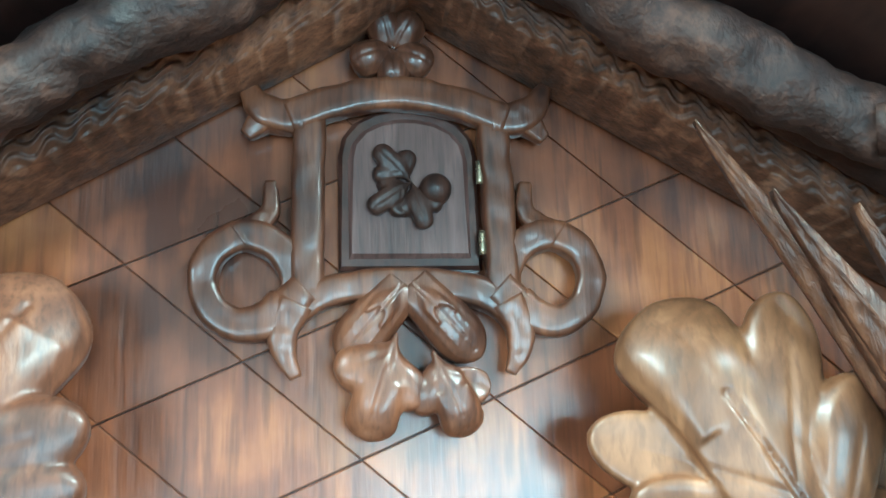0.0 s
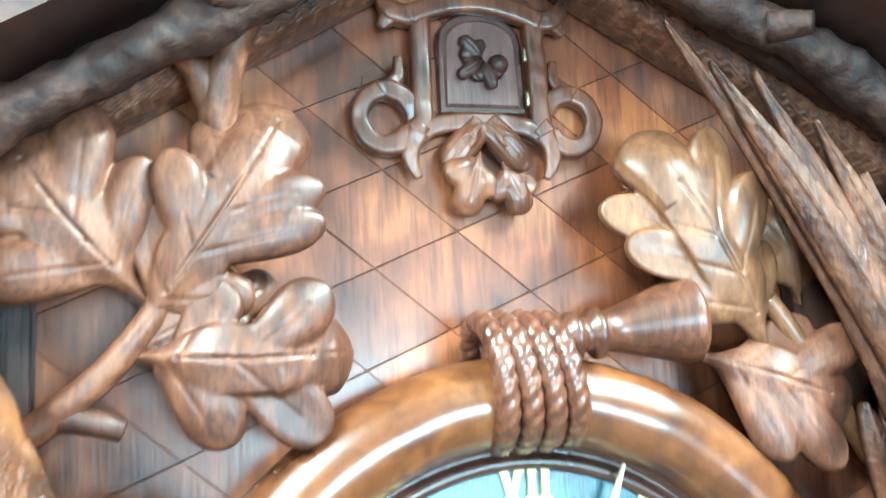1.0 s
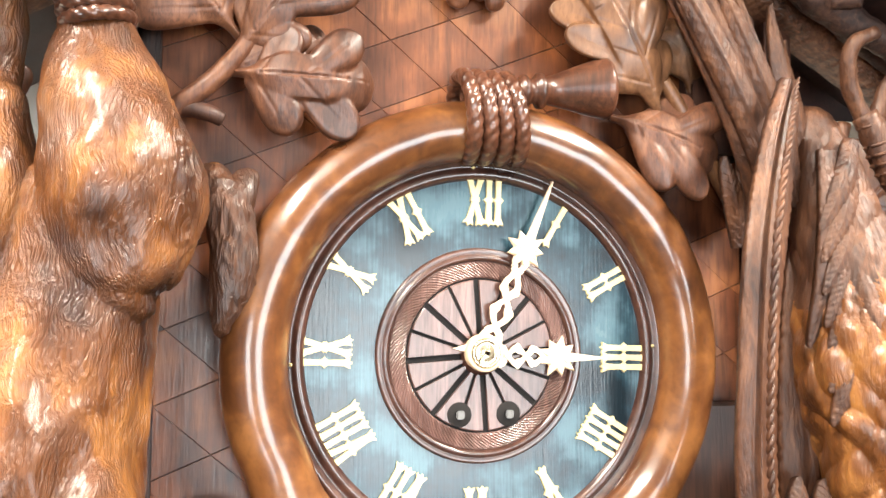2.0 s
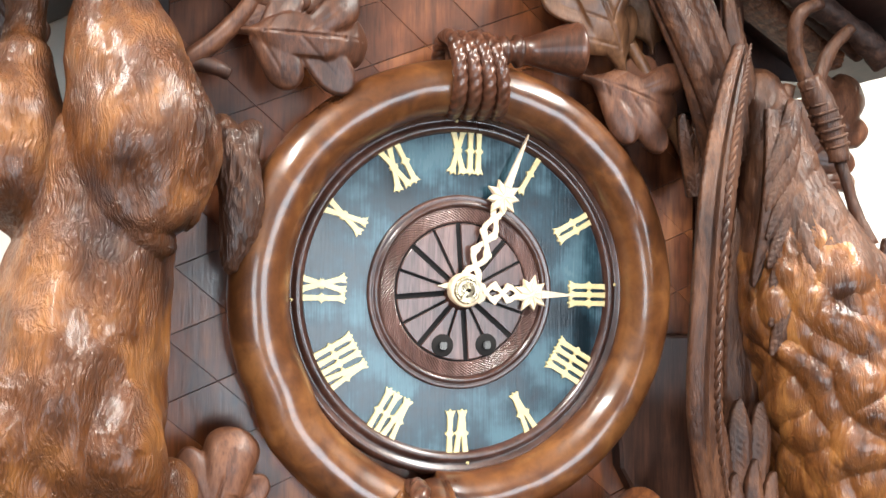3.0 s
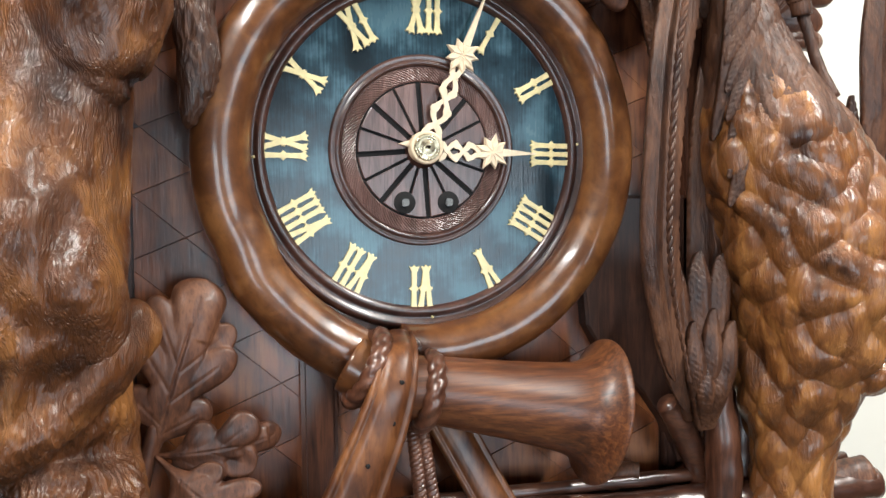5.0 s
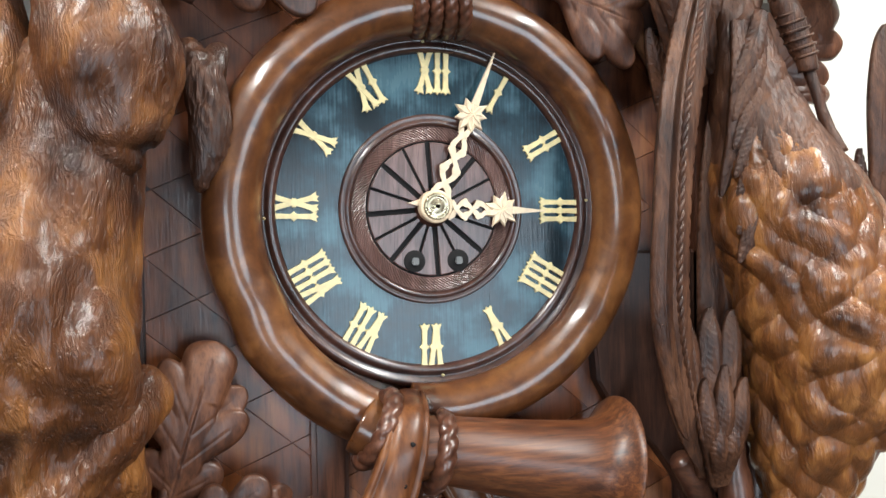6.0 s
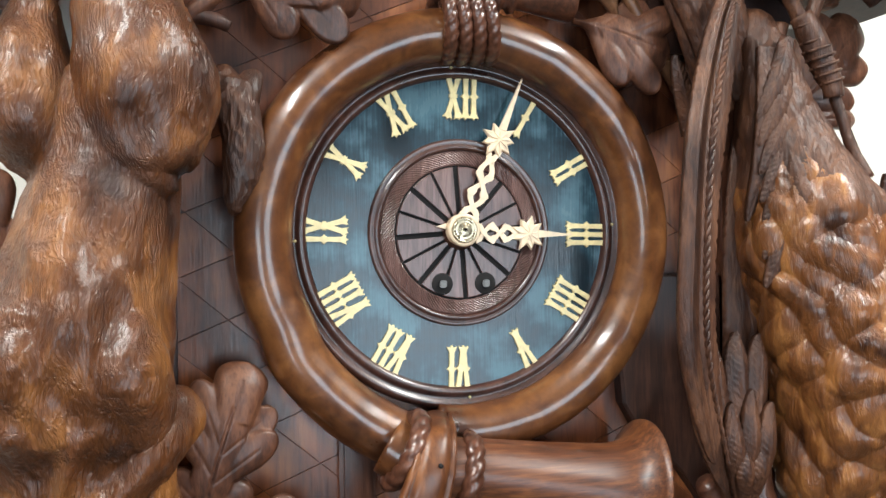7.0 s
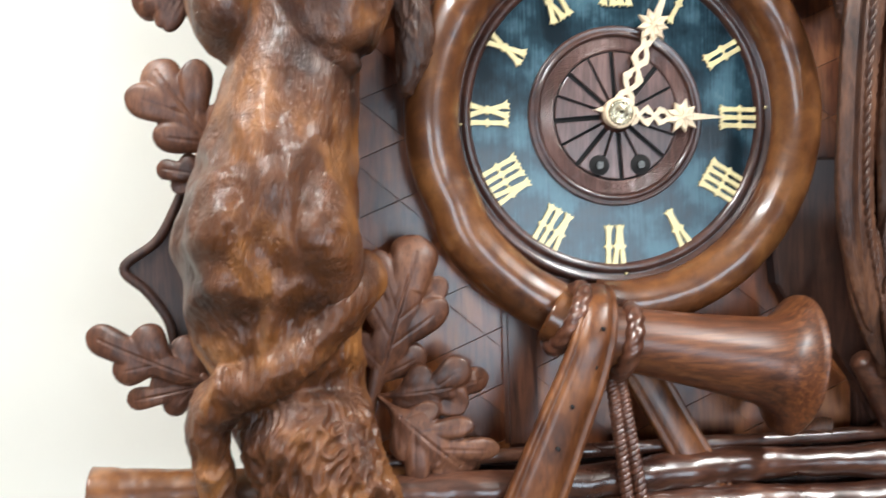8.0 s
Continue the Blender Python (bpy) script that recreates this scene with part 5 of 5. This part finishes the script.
wing = [
    # leading blade of the folded wing, then the quills behind it
    feather_lists([(0.155, -0.054, 0.146, 0.004), (0.136, -0.068, 0.112, 0.0055), (0.118, -0.080, 0.058, 0.0062), (0.110, -0.084, -0.010, 0.0064), (0.110, -0.082, -0.070, 0.0070), (0.128, -0.072, -0.135, 0.0075)], pitch=0.0052, barb=0.0005, curve=0.5, ns=190, nu=25, quill=0.0012),
    feather_lists([(0.164, -0.044, 0.138, 0.005), (0.147, -0.054, 0.085, 0.0095), (0.131, -0.062, 0.020, 0.0110), (0.126, -0.064, -0.050, 0.0110), (0.136, -0.056, -0.115, 0.0110), (0.152, -0.046, -0.160, 0.008)], pitch=0.006, barb=0.0004, ns=150, nu=21, quill=0.0008),
    feather_lists([(0.186, -0.044, 0.112, 0.006), (0.183, -0.050, 0.075, 0.0075), (0.178, -0.050, 0.036, 0.007), (0.170, -0.044, 0.004, 0.004)], pitch=0.005, barb=0.0010),
    feather_lists([(0.194, -0.048, 0.070, 0.006), (0.191, -0.054, 0.040, 0.0075), (0.185, -0.054, 0.010, 0.007), (0.177, -0.048, -0.018, 0.004)], pitch=0.005, barb=0.0010),
    feather_lists([(0.197, -0.052, 0.022, 0.006), (0.194, -0.058, 0.000, 0.007), (0.189, -0.058, -0.022, 0.0065), (0.182, -0.052, -0.044, 0.004)], pitch=0.005, barb=0.0010),
    # round-tipped coverts at the wing's lower end, tips up
    *(feather_lists([(0.168 + 0.25 * (x - 0.160), -0.034, -0.168, w * 0.5), (x * 0.6 + 0.066, -0.050, z * 0.45 - 0.094, w), (x * 0.9 + 0.0165, -0.052, z * 0.8 - 0.034, w * 1.05), (x, -0.046, z, w * 0.6)], pitch=0.0046, barb=0.0011, point=0.55, ns=100, nu=21, curve=0.55, quill=0.0010, face=(0.25, -1, 0)) for x, z, w in ((0.142, -0.064, 0.0085), (0.160, -0.062, 0.0095), (0.175, -0.064, 0.0085))),
    *(feather_lists([(0.168 + 0.2 * (x - 0.160), -0.042, -0.172, w * 0.5), (x * 0.7 + 0.050, -0.058, z * 0.5 - 0.084, w), (x, -0.056, z, w * 0.7)], pitch=0.004, barb=0.0011, point=0.5, ns=70, nu=17, curve=0.55, quill=0.0008, face=(0.2, -1, 0)) for x, z, w in ((0.150, -0.103, 0.0075), (0.164, -0.096, 0.0080), (0.177, -0.104, 0.0075), (0.158, -0.128, 0.0070), (0.171, -0.126, 0.0070))),
    # dark wing blade behind, against the body
    feather_lists([(0.192, -0.014, 0.060, 0.010), (0.190, -0.020, 0.000, 0.018), (0.189, -0.020, -0.080, 0.019), (0.186, -0.018, -0.190, 0.014)], pitch=0.006, barb=0.0006, point=0.8),
    # fringed feathers along the thigh, tips down
    *(feather_lists([(0.199 - 0.002 * k, -0.046 - 0.0016 * k, 0.118 - 0.017 * k, 0.0045), (0.188 - 0.001 * k, -0.052 - 0.0016 * k, 0.092 - 0.017 * k, 0.0065), (0.174 - 0.0002 * k, -0.050 - 0.0012 * k, 0.066 - 0.017 * k, 0.0035)], pitch=0.0042, barb=0.0013, ns=60, nu=15, curve=0.4, quill=0.0014, face=(-0.35, -1, 0.1)) for k in range(7)),
    # far wing, rising at the other side
    feather_lists([(0.318, -0.020, -0.020, 0.008), (0.316, -0.034, 0.030, 0.014), (0.318, -0.036, 0.080, 0.016), (0.326, -0.034, 0.130, 0.012)], pitch=0.005, barb=0.0010, point=0.8),
    feather_lists([(0.305, -0.024, -0.030, 0.007), (0.299, -0.036, 0.020, 0.011), (0.298, -0.038, 0.070, 0.012), (0.303, -0.036, 0.118, 0.009)], pitch=0.005, barb=0.0010, point=0.8),
    feather_lists([(0.288, -0.022, -0.024, 0.005), (0.285, -0.030, 0.006, 0.006), (0.283, -0.030, 0.036, 0.003)], pitch=0.006, barb=0.0016),
    feather_lists([(0.150, -0.014, 0.060, 0.005), (0.143, -0.020, 0.085, 0.0065), (0.136, -0.020, 0.110, 0.004)], pitch=0.005, barb=0.001),
    feather_lists([(0.156, -0.012, 0.066, 0.004), (0.152, -0.018, 0.090, 0.005), (0.147, -0.018, 0.108, 0.003)], pitch=0.005, barb=0.001),
]
# tail plumes crossing the gable, a fanned sheaf of narrow blades
rq = random.Random(8)
for k in range(11):
    u = k / 10
    tipx, tipz = 0.059 + 0.115 * u, 0.256 - 0.066 * u - 0.012 * (k % 3) + (0.018 if k == 5 else 0)
    x0, z0 = 0.163 + 0.036 * u, 0.070 + 0.026 * u
    w, yy = 0.0052 + rq.uniform(0, 0.0022), -0.036 + 0.014 * u + rq.uniform(-0.006, 0.006)
    sag = 0.006 * (1 - 2 * u)
    wing.append(feather_lists([(x0, yy + 0.012, z0, w), (x0 + (tipx - x0) * 0.33 + sag, yy - 0.002, z0 + (tipz - z0) * 0.33, w * 1.2), (x0 + (tipx - x0) * 0.68 + sag, yy - 0.004, z0 + (tipz - z0) * 0.68, w), (tipx, yy - 0.002, tipz, 0.0022)], ns=90, nu=15, pitch=0.0075, barb=0.0009, curve=0.35, quill=0.0022, face=(rq.uniform(-0.5, 0.3), -1, 0)))
# narrow shoulder feathers lying on the back, tips up
trunk = spline(bird_limbs[0][0], 240)
rw = random.Random(4)
gold = []
for r in range(6):
    zf = -0.006 + 0.013 * r
    for k in range(9):
        a = radians(-66 + 15.5 * (k + 0.5 * (r % 2)) + rw.uniform(-5, 5))
        ln = rw.uniform(0.026, 0.036)
        rows = []
        for dz, lift, wd in ((-0.5, -0.0035, 0.7), (0.0, 0.0010, 1.0), (0.5, 0.0012, 0.45)):
            z = zf + ln * dz + rw.uniform(-0.002, 0.002)
            st = trunk[np.argmin(np.abs(trunk[:, 2] - z))]
            rows.append((st[0] + (st[3] + lift) * math.sin(a), st[1] - (st[4] + lift) * math.cos(a), z, 0.0078 * wd))
        (gold if zf + rw.uniform(-0.018, 0.018) < 0.020 else wing).append(feather_lists(rows, ns=34, nu=13, pitch=0.0030, barb=0.0008, curve=0.45, thick=0.003, point=0.35, quill=0.0007, face=(math.sin(a), -math.cos(a), 0.1)))
# twisted edge along the leading blade
wing.append(rope_lists([(0.158, -0.057, 0.146, 0.0010), (0.1405, -0.073, 0.112, 0.0017), (0.1235, -0.085, 0.058, 0.0020), (0.1155, -0.089, -0.010, 0.0020), (0.1165, -0.087, -0.070, 0.0018), (0.134, -0.077, -0.135, 0.0011)], 200, strands=2, turns=26, seg=6))
DARK_BLADES = len(wing)
wing += gold
legs = [
    tube_lists([(0.246, -0.056, 0.030, 0.0050), (0.240, -0.050, 0.052, 0.0038), (0.233, -0.044, 0.084, 0.0036)], n=18, seg=12, rough=0.0006, freq=160),
    tube_lists([(0.233, -0.044, 0.082, 0.0060), (0.2315, -0.044, 0.090, 0.0068), (0.228, -0.042, 0.100, 0.0082), (0.222, -0.040, 0.118, 0.0088), (0.214, -0.038, 0.134, 0.0070)], n=24, seg=14, rough=0.0010, freq=160),
    tube_lists([(0.216, -0.038, 0.128, 0.0050), (0.203, -0.040, 0.150, 0.0048), (0.201, -0.046, 0.170, 0.0045), (0.214, -0.050, 0.178, 0.0038)], n=24, seg=10, rough=0.0006, freq=160),
    tube_lists([(0.220, -0.038, 0.130, 0.0048), (0.228, -0.042, 0.152, 0.0044), (0.240, -0.046, 0.166, 0.0036)], n=20, seg=10, rough=0.0006, freq=160),
    tube_lists([(0.206, -0.030, 0.130, 0.0046), (0.200, -0.030, 0.105, 0.0040), (0.200, -0.028, 0.080, 0.0036)], n=18, seg=10),
]
for k in range(8):
    u = k / 7
    c = (0.2315 - 0.0145 * u, -0.0438 + 0.005 * u, 0.092 + 0.036 * u)
    rad = 0.0066 + 0.0018 * math.sin(math.pi * min(1, u * 1.2))
    legs.append(tube_lists([(c[0] + rad * math.cos(w), c[1] - rad * math.sin(w), c[2] + 0.35 * rad * math.cos(w), 0.0011) for w in np.linspace(0, 2 * math.pi, 20, endpoint=False)], seg=6, closed=True))
plume_faces = len(bf)
dark_faces = sum(len(q[1]) for q in wing[:DARK_BLADES])
v, f = merge((bv, bf), *wing, *legs)
bird = from_lists("carved_bird", v, f, PLUME)
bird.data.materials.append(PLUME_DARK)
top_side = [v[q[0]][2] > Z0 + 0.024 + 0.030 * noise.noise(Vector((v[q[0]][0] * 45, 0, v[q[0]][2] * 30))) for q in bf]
leg_faces = sum(len(q[1]) for q in legs)
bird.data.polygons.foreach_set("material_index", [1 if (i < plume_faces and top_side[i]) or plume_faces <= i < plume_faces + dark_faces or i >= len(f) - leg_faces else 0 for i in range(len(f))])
tagged(bird, "carved wooden pheasant relief hanging head down with chiselled plumage", "carving")
